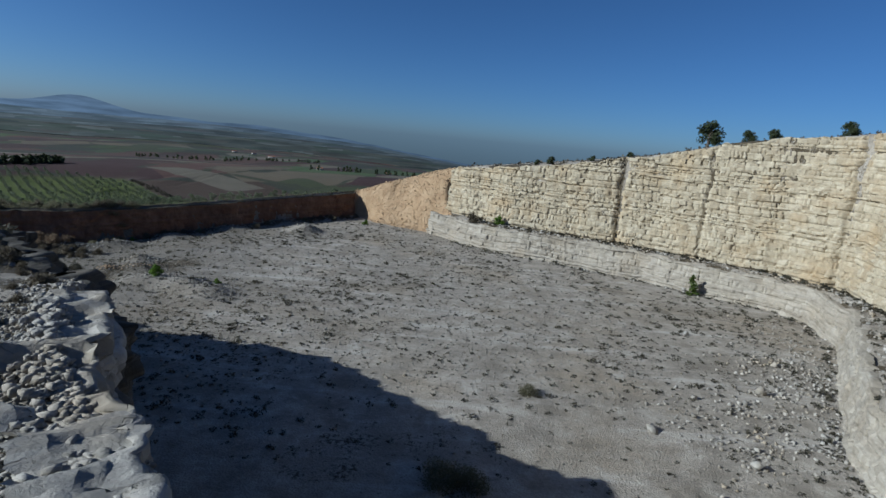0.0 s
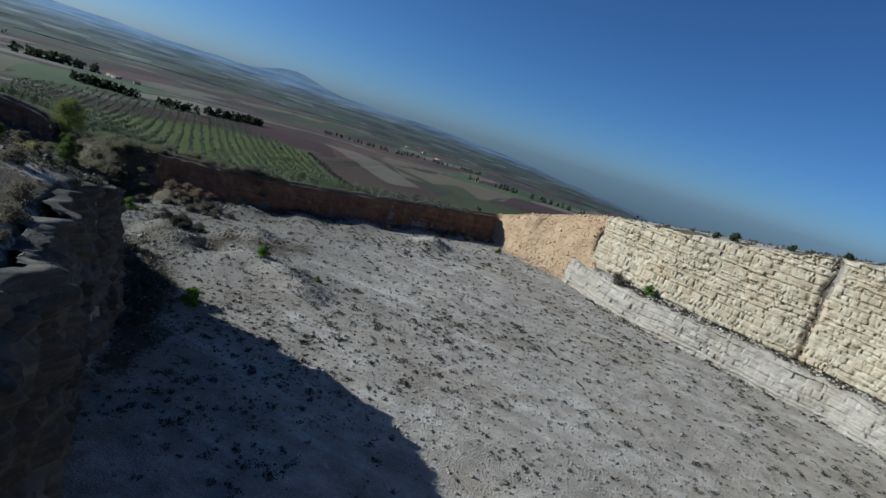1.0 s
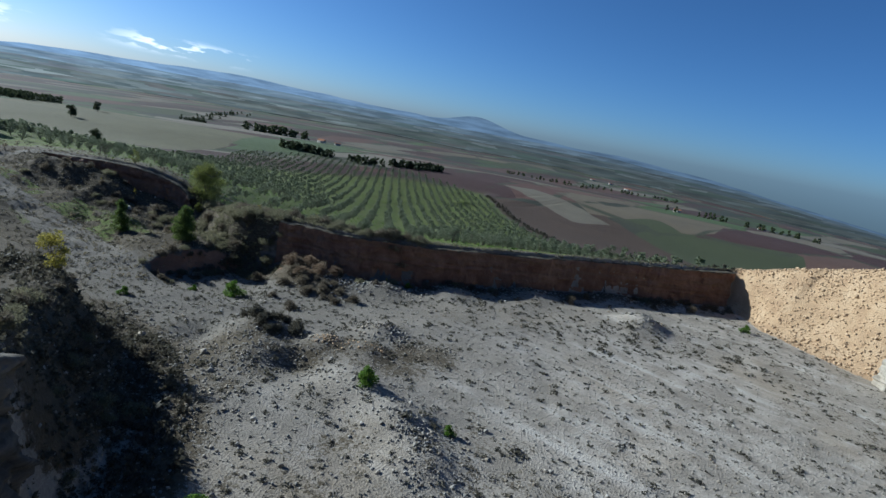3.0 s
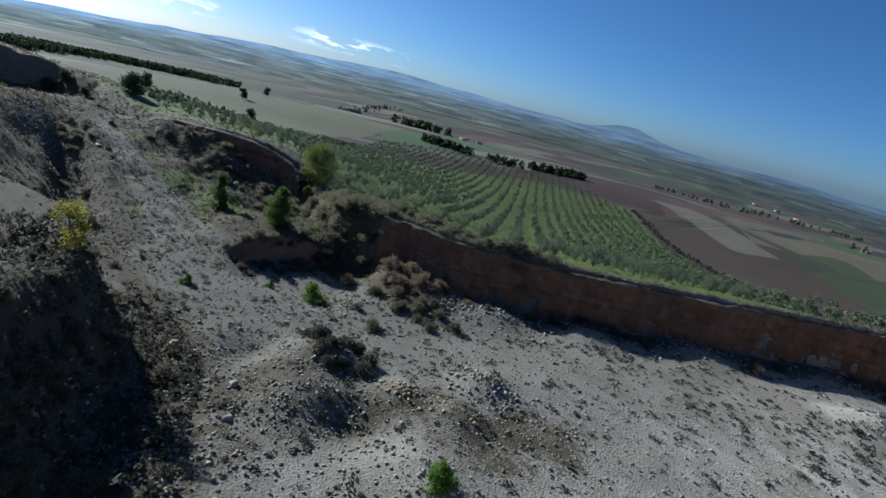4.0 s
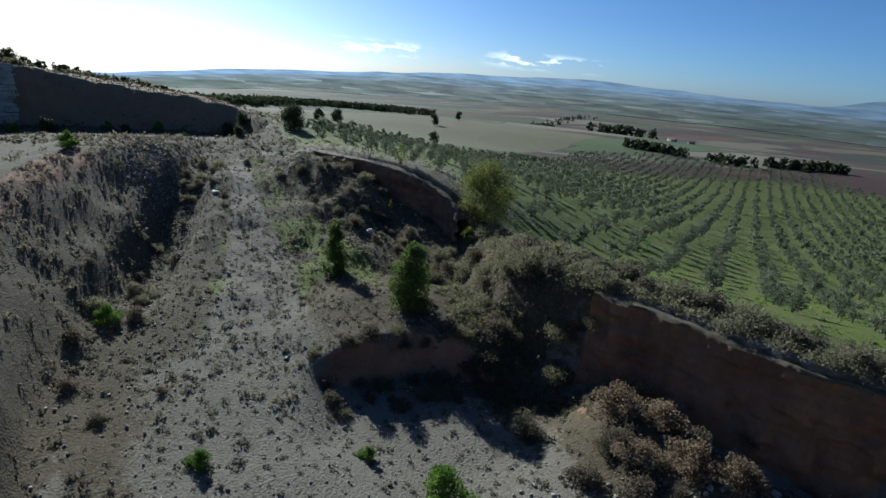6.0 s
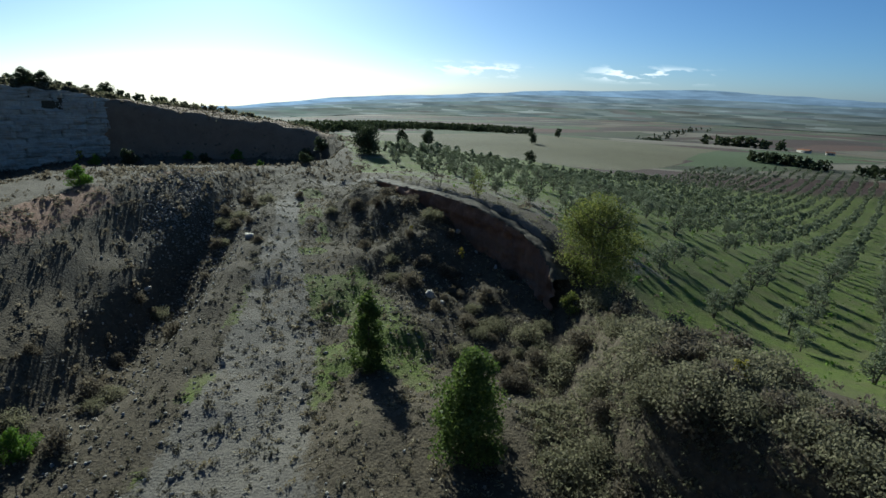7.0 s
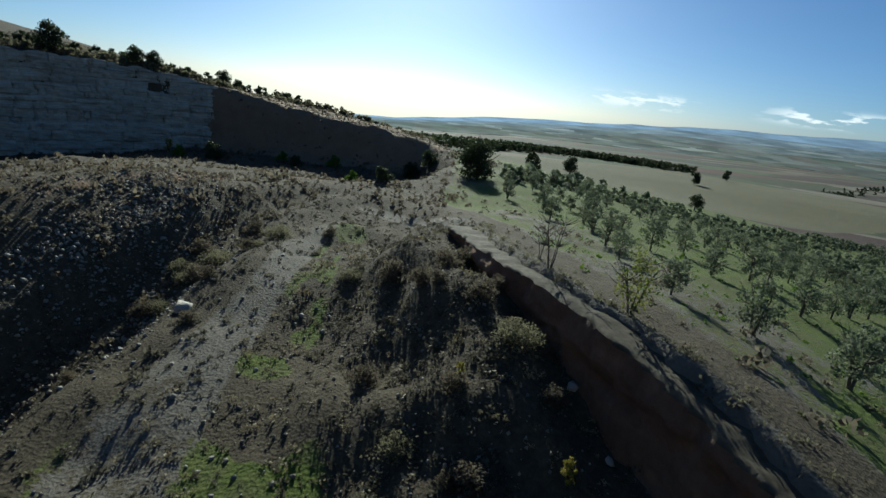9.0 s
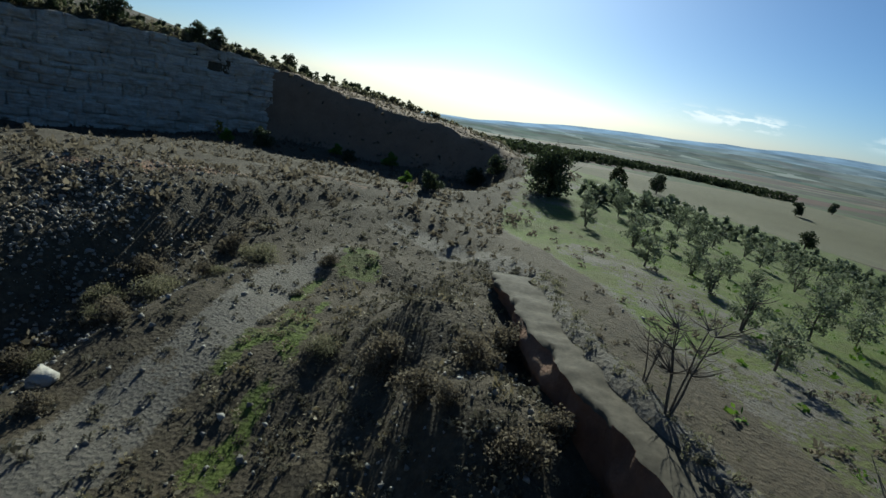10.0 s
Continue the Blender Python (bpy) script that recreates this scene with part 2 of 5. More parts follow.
def axis(lo, hi, step, far):
    inner = np.arange(lo, hi + step / 2, step)
    grow = np.cumsum(step * 1.08 ** np.arange(1, 120))
    return np.concatenate([lo - grow[grow < lo + far][::-1], inner, hi + grow[grow < far - hi]])


GX = axis(-224, 90, 0.74, 4900.0)
GY = axis(-6, 186, 0.74, 4900.0)

# ---- materials ----
def material(name, rough_=0.9):
    m = bpy.data.materials.new(name)
    m.use_nodes = True
    n = m.node_tree.nodes
    b = n["Principled BSDF"]
    b.inputs["Roughness"].default_value = rough_
    b.inputs["Specular IOR Level"].default_value = 0.25
    return m, m.node_tree, b


def node(nt, kind, **values):
    n = nt.nodes.new(kind)
    for k, v in values.items():
        n.inputs[k.replace("_", " ")].default_value = v
    return n


def noise_of(nt, scale, detail=6.0, rough_=0.6, where=None):
    n = node(nt, "ShaderNodeTexNoise", Scale=scale, Detail=detail, Roughness=rough_)
    nt.links.new(where or place_of(nt), n.inputs["Vector"])
    return n.outputs["Fac"]


def place_of(nt):
    return node(nt, "ShaderNodeNewGeometry").outputs["Position"]


def ramp(nt, fac, stops):
    r = nt.nodes.new("ShaderNodeValToRGB")
    e = r.color_ramp.elements
    while len(e) < len(stops):
        e.new(0.5)
    for k, (p, c) in zip(e, stops):
        k.position = p
        k.color = (*c, 1) if len(c) == 3 else c
    nt.links.new(fac, r.inputs["Fac"])
    return r.outputs["Color"]


def grey(nt, fac, lo, hi):
    n = nt.nodes.new("ShaderNodeMapRange")
    n.clamp = True
    n.inputs["From Min"].default_value, n.inputs["From Max"].default_value = lo, hi
    nt.links.new(fac, n.inputs["Value"])
    return n.outputs["Result"]


def calc(nt, how, a, b):
    n = nt.nodes.new("ShaderNodeMath")
    n.operation = how
    for s, v in zip(n.inputs, (a, b)):
        if isinstance(v, (int, float)):
            s.default_value = v
        else:
            nt.links.new(v, s)
    return n.outputs[0]


def mixed(nt, fac, a, b, how="MIX"):
    n = nt.nodes.new("ShaderNodeMix")
    n.data_type, n.blend_type = "RGBA", how
    for s, v in ((n.inputs["Factor"], fac), (n.inputs["A"], a), (n.inputs["B"], b)):
        if isinstance(v, tuple):
            s.default_value = (*v, 1)
        elif isinstance(v, (int, float)):
            s.default_value = v
        else:
            nt.links.new(v, s)
    return n.outputs["Result"]


def bumped(nt, bsdf, height, strength=0.5, distance=0.1):
    n = node(nt, "ShaderNodeBump", Strength=strength, Distance=distance)
    nt.links.new(height, n.inputs["Height"])
    nt.links.new(n.outputs["Normal"], bsdf.inputs["Normal"])


def ground_material():
    m, nt, b = material("ground_surface", 0.95)
    zone = nt.nodes.new("ShaderNodeVertexColor")
    zone.layer_name = "zone"
    split = nt.nodes.new("ShaderNodeSeparateColor")
    nt.links.new(zone.outputs["Color"], split.inputs["Color"])
    grass, earth, fields = split.outputs[0], split.outputs[1], split.outputs[2]
    scrub = zone.outputs["Alpha"]
    fine, mid, big = noise_of(nt, 2.2, 9, 0.78), noise_of(nt, 0.35, 6, 0.6), noise_of(nt, 0.05, 4, 0.55)
    grit = node(nt, "ShaderNodeTexVoronoi", Scale=5.5)
    nt.links.new(place_of(nt), grit.inputs["Vector"])
    # pale crushed limestone with grey and ochre patches
    stone = ramp(nt, mid, [(0.25, (0.225, 0.198, 0.163)), (0.5, (0.355, 0.322, 0.275)), (0.72, (0.475, 0.438, 0.382))])
    stone = mixed(nt, calc(nt, "MULTIPLY", grey(nt, big, 0.5, 0.68), 0.55), stone, (0.33, 0.27, 0.19))
    stone = mixed(nt, 0.4, stone, mixed(nt, grit.outputs["Distance"], (0.20, 0.19, 0.17), (0.55, 0.53, 0.49)), "OVERLAY")
    stone = mixed(nt, 0.75, stone, mixed(nt, fine, (0.08, 0.08, 0.08), (0.92, 0.92, 0.92)), "OVERLAY")
    # white scuffs, wheel streaks and trodden patches
    lay = node(nt, "ShaderNodeMapping")
    lay.inputs["Rotation"].default_value, lay.inputs["Scale"].default_value = (0, 0, -0.75), (0.035, 0.30, 1)
    nt.links.new(place_of(nt), lay.inputs["Vector"])
    streak = noise_of(nt, 1.0, 8, 0.65, lay.outputs["Vector"])
    stone = mixed(nt, calc(nt, "MULTIPLY", grey(nt, streak, 0.54, 0.66), 0.5), stone, (0.54, 0.505, 0.45))
    stone = mixed(nt, calc(nt, "MULTIPLY", grey(nt, streak, 0.45, 0.38), 0.3), stone, (0.19, 0.165, 0.13))
    patchy = noise_of(nt, 0.13, 9, 0.72)
    stone = mixed(nt, calc(nt, "MULTIPLY", grey(nt, patchy, 0.53, 0.59), 0.4), stone, (0.175, 0.155, 0.125))
    stone = mixed(nt, calc(nt, "MULTIPLY", grey(nt, patchy, 0.42, 0.34), 0.5), stone, (0.52, 0.485, 0.43))
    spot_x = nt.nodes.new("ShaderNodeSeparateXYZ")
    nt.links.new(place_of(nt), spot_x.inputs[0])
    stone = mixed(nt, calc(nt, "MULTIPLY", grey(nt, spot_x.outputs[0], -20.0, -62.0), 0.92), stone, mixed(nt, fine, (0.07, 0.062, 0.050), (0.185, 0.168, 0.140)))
    # soil in the banks
    soil = ramp(nt, mid, [(0.3, (0.15, 0.078, 0.05)), (0.55, (0.235, 0.128, 0.08)), (0.75, (0.31, 0.185, 0.12))])
    soil = mixed(nt, calc(nt, "MULTIPLY", fine, 0.5), soil, (0.20, 0.13, 0.085))
    where = nt.nodes.new("ShaderNodeSeparateXYZ")
    nt.links.new(place_of(nt), where.inputs[0])
    tan = ramp(nt, mid, [(0.3, (0.28, 0.18, 0.10)), (0.5, (0.39, 0.27, 0.155)), (0.72, (0.47, 0.345, 0.215))])
    soil = mixed(nt, grey(nt, where.outputs[0], -26.5, -22.0), soil, mixed(nt, calc(nt, "MULTIPLY", fine, 0.5), tan, (0.33, 0.24, 0.15)))
    soil = mixed(nt, grey(nt, where.outputs[0], -205.0, -215.0), soil, mixed(nt, calc(nt, "ADD", calc(nt, "MULTIPLY", fine, 0.5), calc(nt, "MULTIPLY", mid, 0.5)), (0.09, 0.058, 0.036), (0.33, 0.235, 0.155)))
    dry = ramp(nt, fine, [(0.3, (0.040, 0.031, 0.019)), (0.52, (0.074, 0.059, 0.037)), (0.72, (0.12, 0.097, 0.063))])
    turf = ramp(nt, fine, [(0.3, (0.038, 0.056, 0.008)), (0.5, (0.082, 0.112, 0.015)), (0.7, (0.14, 0.165, 0.034))])
    turf = mixed(nt, calc(nt, "MULTIPLY", grey(nt, mid, 0.43, 0.61), 0.6), turf, (0.095, 0.088, 0.040))

    def soften(mask):
        return grey(nt, calc(nt, "ADD", mask, calc(nt, "MULTIPLY", calc(nt, "SUBTRACT", calc(nt, "ADD", calc(nt, "MULTIPLY", mid, 0.35), calc(nt, "MULTIPLY", fine, 0.65)), 0.5), 2.2)), 0.42, 0.58)

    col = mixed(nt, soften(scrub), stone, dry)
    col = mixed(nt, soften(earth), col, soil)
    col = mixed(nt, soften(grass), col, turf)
    # ploughed, green and stubble fields down in the valley
    warp = node(nt, "ShaderNodeMapping")
    warp.inputs["Rotation"].default_value = (0, 0, 0.5)
    warp.inputs["Scale"].default_value = (1 / 105, 1 / 240, 0)
    nt.links.new(place_of(nt), warp.inputs["Vector"])
    cells = node(nt, "ShaderNodeTexVoronoi", Scale=1.0)
    cells.distance = "MANHATTAN"
    nt.links.new(warp.outputs["Vector"], cells.inputs["Vector"])
    pick = nt.nodes.new("ShaderNodeSeparateColor")
    nt.links.new(cells.outputs["Color"], pick.inputs["Color"])
    plots = nt.nodes.new("ShaderNodeValToRGB")
    plots.color_ramp.interpolation = "CONSTANT"
    tones = [(0.0, (0.050, 0.026, 0.022)), (0.13, (0.085, 0.046, 0.034)), (0.25, (0.050, 0.066, 0.028)), (0.34, (0.115, 0.094, 0.062)), (0.43, (0.052, 0.030, 0.025)),
             (0.56, (0.050, 0.058, 0.026)), (0.66, (0.13, 0.112, 0.080)), (0.73, (0.038, 0.040, 0.026)), (0.82, (0.062, 0.088, 0.034)), (0.89, (0.10, 0.060, 0.044)), (0.96, (0.15, 0.132, 0.10))]
    e = plots.color_ramp.elements
    while len(e) < len(tones):
        e.new(0.5)
    for k, (p, c) in zip(e, tones):
        k.position, k.color = p, (*c, 1)
    nt.links.new(pick.outputs[0], plots.inputs["Fac"])
    wide = noise_of(nt, 0.02, 5, 0.6)
    away = node(nt, "ShaderNodeVectorMath")
    away.operation = "LENGTH"
    nt.links.new(place_of(nt), away.inputs[0])
    # patches of slate woodland tone, growing with distance, stand in for haze
    haze_woods = calc(nt, "MULTIPLY", grey(nt, away.outputs["Value"], 1000.0, 3000.0), calc(nt, "MULTIPLY", grey(nt, noise_of(nt, 0.004, 4, 0.6), 0.38, 0.56), 0.45))
    plot = mixed(nt, 0.35, mixed(nt, haze_woods, plots.outputs["Color"], (0.040, 0.050, 0.046)), mixed(nt, wide, (0.12, 0.12, 0.11), (0.8, 0.8, 0.78)), "OVERLAY")
    # scrubby strips between the plots
    edges = node(nt, "ShaderNodeTexVoronoi", Scale=1.0)
    edges.feature = "DISTANCE_TO_EDGE"
    nt.links.new(warp.outputs["Vector"], edges.inputs["Vector"])
    plot = mixed(nt, calc(nt, "MULTIPLY", grey(nt, edges.outputs["Distance"], 0.035, 0.015), grey(nt, wide, 0.42, 0.52)), plot, (0.042, 0.045, 0.025))

    def within(corners):
        inside_ = None
        for (x0, y0), (x1, y1) in zip(corners, corners[1:] + corners[:1]):
            ll = math.hypot(x1 - x0, y1 - y0)
            a, c = -(y1 - y0) / ll, (x1 - x0) / ll
            s = calc(nt, "ADD", calc(nt, "ADD", calc(nt, "MULTIPLY", where.outputs[0], a), calc(nt, "MULTIPLY", where.outputs[1], c)), -(a * x0 + c * y0))
            inside_ = s if inside_ is None else calc(nt, "MINIMUM", inside_, s)
        return grey(nt, calc(nt, "ADD", inside_, calc(nt, "MULTIPLY", calc(nt, "SUBTRACT", wide, 0.5), 14.0)), -1.0, 1.0)

    for corners, tone in (([(-20, 190), (75, 275), (-180, 515), (-262, 442)], (0.058, 0.039, 0.026)),
                          ([(-180, 448), (-160, 482), (-290, 578), (-306, 538)], (0.125, 0.109, 0.079)),
                          ([(-300, 100), (-330, 165), (-450, 305), (-590, 425), (-790, 265), (-570, 45)], (0.100, 0.092, 0.050))):
        mask = within(corners)
        plot = mixed(nt, mask, plot, mixed(nt, 0.4, tone, mixed(nt, wide, (0.1, 0.1, 0.1), (0.9, 0.9, 0.9)), "OVERLAY"))
        fields = calc(nt, "MAXIMUM", fields, mask)
    col = mixed(nt, fields, col, plot)
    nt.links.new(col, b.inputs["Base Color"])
    bumped(nt, b, calc(nt, "ADD", calc(nt, "MULTIPLY", fine, 0.6), calc(nt, "MULTIPLY", grit.outputs["Distance"], 0.4)), 0.8, 0.2)
    return m


GROUND = ground_material()


def node_colour(nt, scale):
    n = node(nt, "ShaderNodeTexNoise", Scale=scale, Detail=3.0)
    nt.links.new(place_of(nt), n.inputs["Vector"])
    return n.outputs["Color"]


def limestone_material(name, tones, stain=(0.36, 0.27, 0.15), banded=0.4, upright=(0.9, 0.9, 2.2), cracked=0.6):
    m, nt, b = material(name, 0.9)
    one = nt.nodes.new("ShaderNodeObjectInfo").outputs["Random"]
    isle = nt.nodes.new("ShaderNodeNewGeometry").outputs["Random Per Island"]
    pick = calc(nt, "FRACT", calc(nt, "ADD", one, isle), 0)
    col = ramp(nt, pick, [(0.0, tones[0]), (0.5, tones[1]), (1.0, tones[2])])
    fine, mid = noise_of(nt, 2.2, 9, 0.68), noise_of(nt, 0.13, 6, 0.62)
    cracks = node(nt, "ShaderNodeTexVoronoi", Scale=0.55)
    cracks.feature = "DISTANCE_TO_EDGE"
    shake = node(nt, "ShaderNodeVectorMath")
    shake.operation = "ADD"
    nt.links.new(place_of(nt), shake.inputs[0])
    nt.links.new(node_colour(nt, 0.9), shake.inputs[1])
    long = node(nt, "ShaderNodeMapping")
    long.inputs["Scale"].default_value = upright
    nt.links.new(shake.outputs[0], long.inputs["Vector"])
    nt.links.new(long.outputs["Vector"], cracks.inputs["Vector"])
    crack = calc(nt, "MULTIPLY", grey(nt, cracks.outputs["Distance"], 0.016, 0.004), grey(nt, fine, 0.5, 0.62))
    stretch = node(nt, "ShaderNodeMapping")
    stretch.inputs["Scale"].default_value = (0.25, 0.25, 2.4)
    nt.links.new(place_of(nt), stretch.inputs["Vector"])
    beds = noise_of(nt, 1.0, 6, 0.6, stretch.outputs["Vector"])
    col = mixed(nt, calc(nt, "MULTIPLY", grey(nt, mid, 0.48, 0.7), 0.55), col, stain)
    col = mixed(nt, 0.55, col, mixed(nt, fine, (0.16, 0.15, 0.14), (0.85, 0.84, 0.82)), "OVERLAY")
    col = mixed(nt, calc(nt, "MULTIPLY", grey(nt, beds, 0.48, 0.64), banded), col, (0.20, 0.17, 0.13))
    col = mixed(nt, calc(nt, "MULTIPLY", crack, cracked), col, (0.09, 0.075, 0.055))
    thick = node(nt, "ShaderNodeMapping")
    thick.inputs["Scale"].default_value = (0.03, 0.03, 0.75)
    nt.links.new(place_of(nt), thick.inputs["Vector"])
    courses = noise_of(nt, 1.0, 4, 0.6, thick.outputs["Vector"])
    col = mixed(nt, calc(nt, "MULTIPLY", grey(nt, courses, 0.48, 0.54), max(banded - 0.4, 0.0) * 1.6), col, (0.12, 0.10, 0.08))
    nt.links.new(col, b.inputs["Base Color"])
    bumped(nt, b, calc(nt, "SUBTRACT", calc(nt, "ADD", fine, beds), calc(nt, "MULTIPLY", crack, 1.2)), 0.8, 0.16)
    return m


def leaf_material(name, tones, through_=0.35):
    m, nt, b = material(name, 0.7)
    one = nt.nodes.new("ShaderNodeObjectInfo").outputs["Random"]
    isle = nt.nodes.new("ShaderNodeNewGeometry").outputs["Random Per Island"]
    col = ramp(nt, isle, [(0.0, tones[0]), (0.5, tones[1]), (1.0, tones[2])])
    col = mixed(nt, calc(nt, "MULTIPLY", one, 0.35), col, tones[0])
    nt.links.new(col, b.inputs["Base Color"])
    glow = nt.nodes.new("ShaderNodeBsdfTranslucent")
    nt.links.new(col, glow.inputs["Color"])
    mix = nt.nodes.new("ShaderNodeMixShader")
    mix.inputs["Fac"].default_value = through_
    nt.links.new(b.outputs["BSDF"], mix.inputs[1])
    nt.links.new(glow.outputs["BSDF"], mix.inputs[2])
    nt.links.new(mix.outputs["Shader"], nt.nodes["Material Output"].inputs["Surface"])
    return m


def plain_material(name, lo, hi, scale, rough_=0.9):
    m, nt, b = material(name, rough_)
    fine = noise_of(nt, scale, 7, 0.65)
    nt.links.new(ramp(nt, fine, [(0.3, lo), (0.7, hi)]), b.inputs["Base Color"])
    bumped(nt, b, fine, 0.5, 0.05)
    return m


def earth_material():
    m, nt, b = material("bank_earth", 0.95)
    fine, mid = noise_of(nt, 2.6, 9, 0.75), noise_of(nt, 0.3, 6, 0.6)
    tall = node(nt, "ShaderNodeMapping")
    tall.inputs["Scale"].default_value = (0.9, 0.9, 0.16)
    nt.links.new(place_of(nt), tall.inputs["Vector"])
    runs = noise_of(nt, 1.0, 6, 0.65, tall.outputs["Vector"])
    flat = node(nt, "ShaderNodeMapping")
    flat.inputs["Scale"].default_value = (0.06, 0.06, 1.1)
    nt.links.new(place_of(nt), flat.inputs["Vector"])
    layers = noise_of(nt, 1.0, 5, 0.6, flat.outputs["Vector"])
    col = ramp(nt, mid, [(0.3, (0.13, 0.070, 0.046)), (0.5, (0.20, 0.112, 0.072)), (0.72, (0.27, 0.165, 0.108))])
    col = mixed(nt, calc(nt, "MULTIPLY", grey(nt, layers, 0.46, 0.62), 0.55), col, (0.165, 0.118, 0.085))
    col = mixed(nt, calc(nt, "MULTIPLY", grey(nt, runs, 0.5, 0.68), 0.5), col, (0.10, 0.062, 0.045))
    col = mixed(nt, 0.5, col, mixed(nt, fine, (0.14, 0.13, 0.12), (0.86, 0.85, 0.84)), "OVERLAY")
    nt.links.new(col, b.inputs["Base Color"])
    bumped(nt, b, calc(nt, "ADD", fine, runs), 0.9, 0.18)
    return m


EARTH = earth_material()
RIMSOIL = plain_material("stony_rim_soil", (0.045, 0.038, 0.026), (0.115, 0.098, 0.070), 2.5)
CREAM = limestone_material("cream_limestone", [(0.33, 0.28, 0.195), (0.385, 0.335, 0.24), (0.45, 0.40, 0.30)], (0.34, 0.235, 0.115), 0.18, (1.5, 1.5, 0.6), 0.85)
# near-black tones put the near wall's deep shade into its rock colour
SHADEROCK = limestone_material("shade_dark_limestone", [(0.045, 0.041, 0.034), (0.078, 0.072, 0.061), (0.135, 0.125, 0.108)], (0.05, 0.045, 0.035))
PALE = limestone_material("pale_limestone", [(0.33, 0.30, 0.245), (0.36, 0.33, 0.275), (0.39, 0.36, 0.305)], (0.27, 0.22, 0.15), 0.5)
GREYROCK = limestone_material("grey_limestone", [(0.18, 0.17, 0.15), (0.26, 0.25, 0.225), (0.36, 0.345, 0.315)])
DARKROCK = limestone_material("weathered_limestone", [(0.40, 0.365, 0.305), (0.44, 0.40, 0.335), (0.48, 0.44, 0.37)], (0.24, 0.20, 0.15), 0.5, (1.0, 1.0, 0.6), 0.85)
RUBBLE = limestone_material("rubble_stone", [(0.23, 0.22, 0.195), (0.33, 0.315, 0.285), (0.44, 0.42, 0.38)])
BARK = plain_material("bark", (0.06, 0.05, 0.04), (0.16, 0.135, 0.105), 9.0)
OLIVE = leaf_material("olive_leaves", [(0.085, 0.102, 0.056), (0.155, 0.178, 0.108), (0.255, 0.28, 0.19)], 0.4)
PINE = leaf_material("pine_needles", [(0.055, 0.085, 0.020), (0.105, 0.15, 0.035), (0.17, 0.215, 0.055)], 0.45)
DARKLEAF = leaf_material("dark_leaves", [(0.030, 0.040, 0.018), (0.055, 0.070, 0.031), (0.092, 0.110, 0.050)], 0.3)
LIME = leaf_material("yellow_green_leaves", [(0.09, 0.11, 0.026), (0.16, 0.18, 0.044), (0.24, 0.25, 0.065)], 0.5)
YELLOW = leaf_material("yellow_leaves", [(0.20, 0.18, 0.035), (0.32, 0.28, 0.05), (0.43, 0.38, 0.085)], 0.45)
BRIGHT = leaf_material("bright_green_leaves", [(0.06, 0.12, 0.015), (0.11, 0.20, 0.025), (0.19, 0.28, 0.04)], 0.4)
DRYLEAF = leaf_material("dry_brush", [(0.085, 0.071, 0.050), (0.145, 0.124, 0.089), (0.225, 0.193, 0.142)], 0.55)
# paler copy of TUFT: veiling light on backlit tufts is put into the colour
TUFTWEST = leaf_material("backlit_thyme_tufts", [(0.075, 0.068, 0.048), (0.125, 0.114, 0.082), (0.19, 0.175, 0.13)], 0.45)
TUFT = leaf_material("thyme_tufts", [(0.055, 0.05, 0.035), (0.09, 0.083, 0.06), (0.14, 0.13, 0.095)], 0.4)
BRIAR = leaf_material("bramble_leaves", [(0.12, 0.118, 0.07), (0.17, 0.163, 0.10), (0.235, 0.215, 0.145)], 0.62)
STRAW = leaf_material("straw", [(0.16, 0.13, 0.075), (0.26, 0.22, 0.13), (0.36, 0.31, 0.20)], 0.3)
RUST = leaf_material("russet_brush", [(0.14, 0.10, 0.068), (0.215, 0.16, 0.11), (0.30, 0.235, 0.165)], 0.58)
WHITEWALL = plain_material("whitewash", (0.30, 0.28, 0.25), (0.42, 0.40, 0.36), 2.0)
TILEROOF = plain_material("clay_roof", (0.20, 0.09, 0.05), (0.32, 0.16, 0.09), 3.0)
CLODS = plain_material("tan_clods", (0.28, 0.19, 0.11), (0.50, 0.37, 0.23), 2.0)

# ---- the ground: one sheet to the horizon ----
def mesh_of(name, verts, faces, mats=(), smooth_=True):
    me = bpy.data.meshes.new(name)
    verts = np.asarray(verts, np.float32)
    me.vertices.add(len(verts))
    me.vertices.foreach_set("co", verts.ravel())
    faces = np.asarray(faces, np.int32)
    k = faces.shape[1]
    me.loops.add(faces.size)
    me.loops.foreach_set("vertex_index", faces.ravel())
    me.polygons.add(len(faces))
    me.polygons.foreach_set("loop_start", np.arange(0, faces.size, k, dtype=np.int32))
    me.update(calc_edges=True)
    if smooth_:
        me.polygons.foreach_set("use_smooth", np.ones(len(faces), bool))
    for m in mats:
        me.materials.append(m)
    me.validate()
    return me


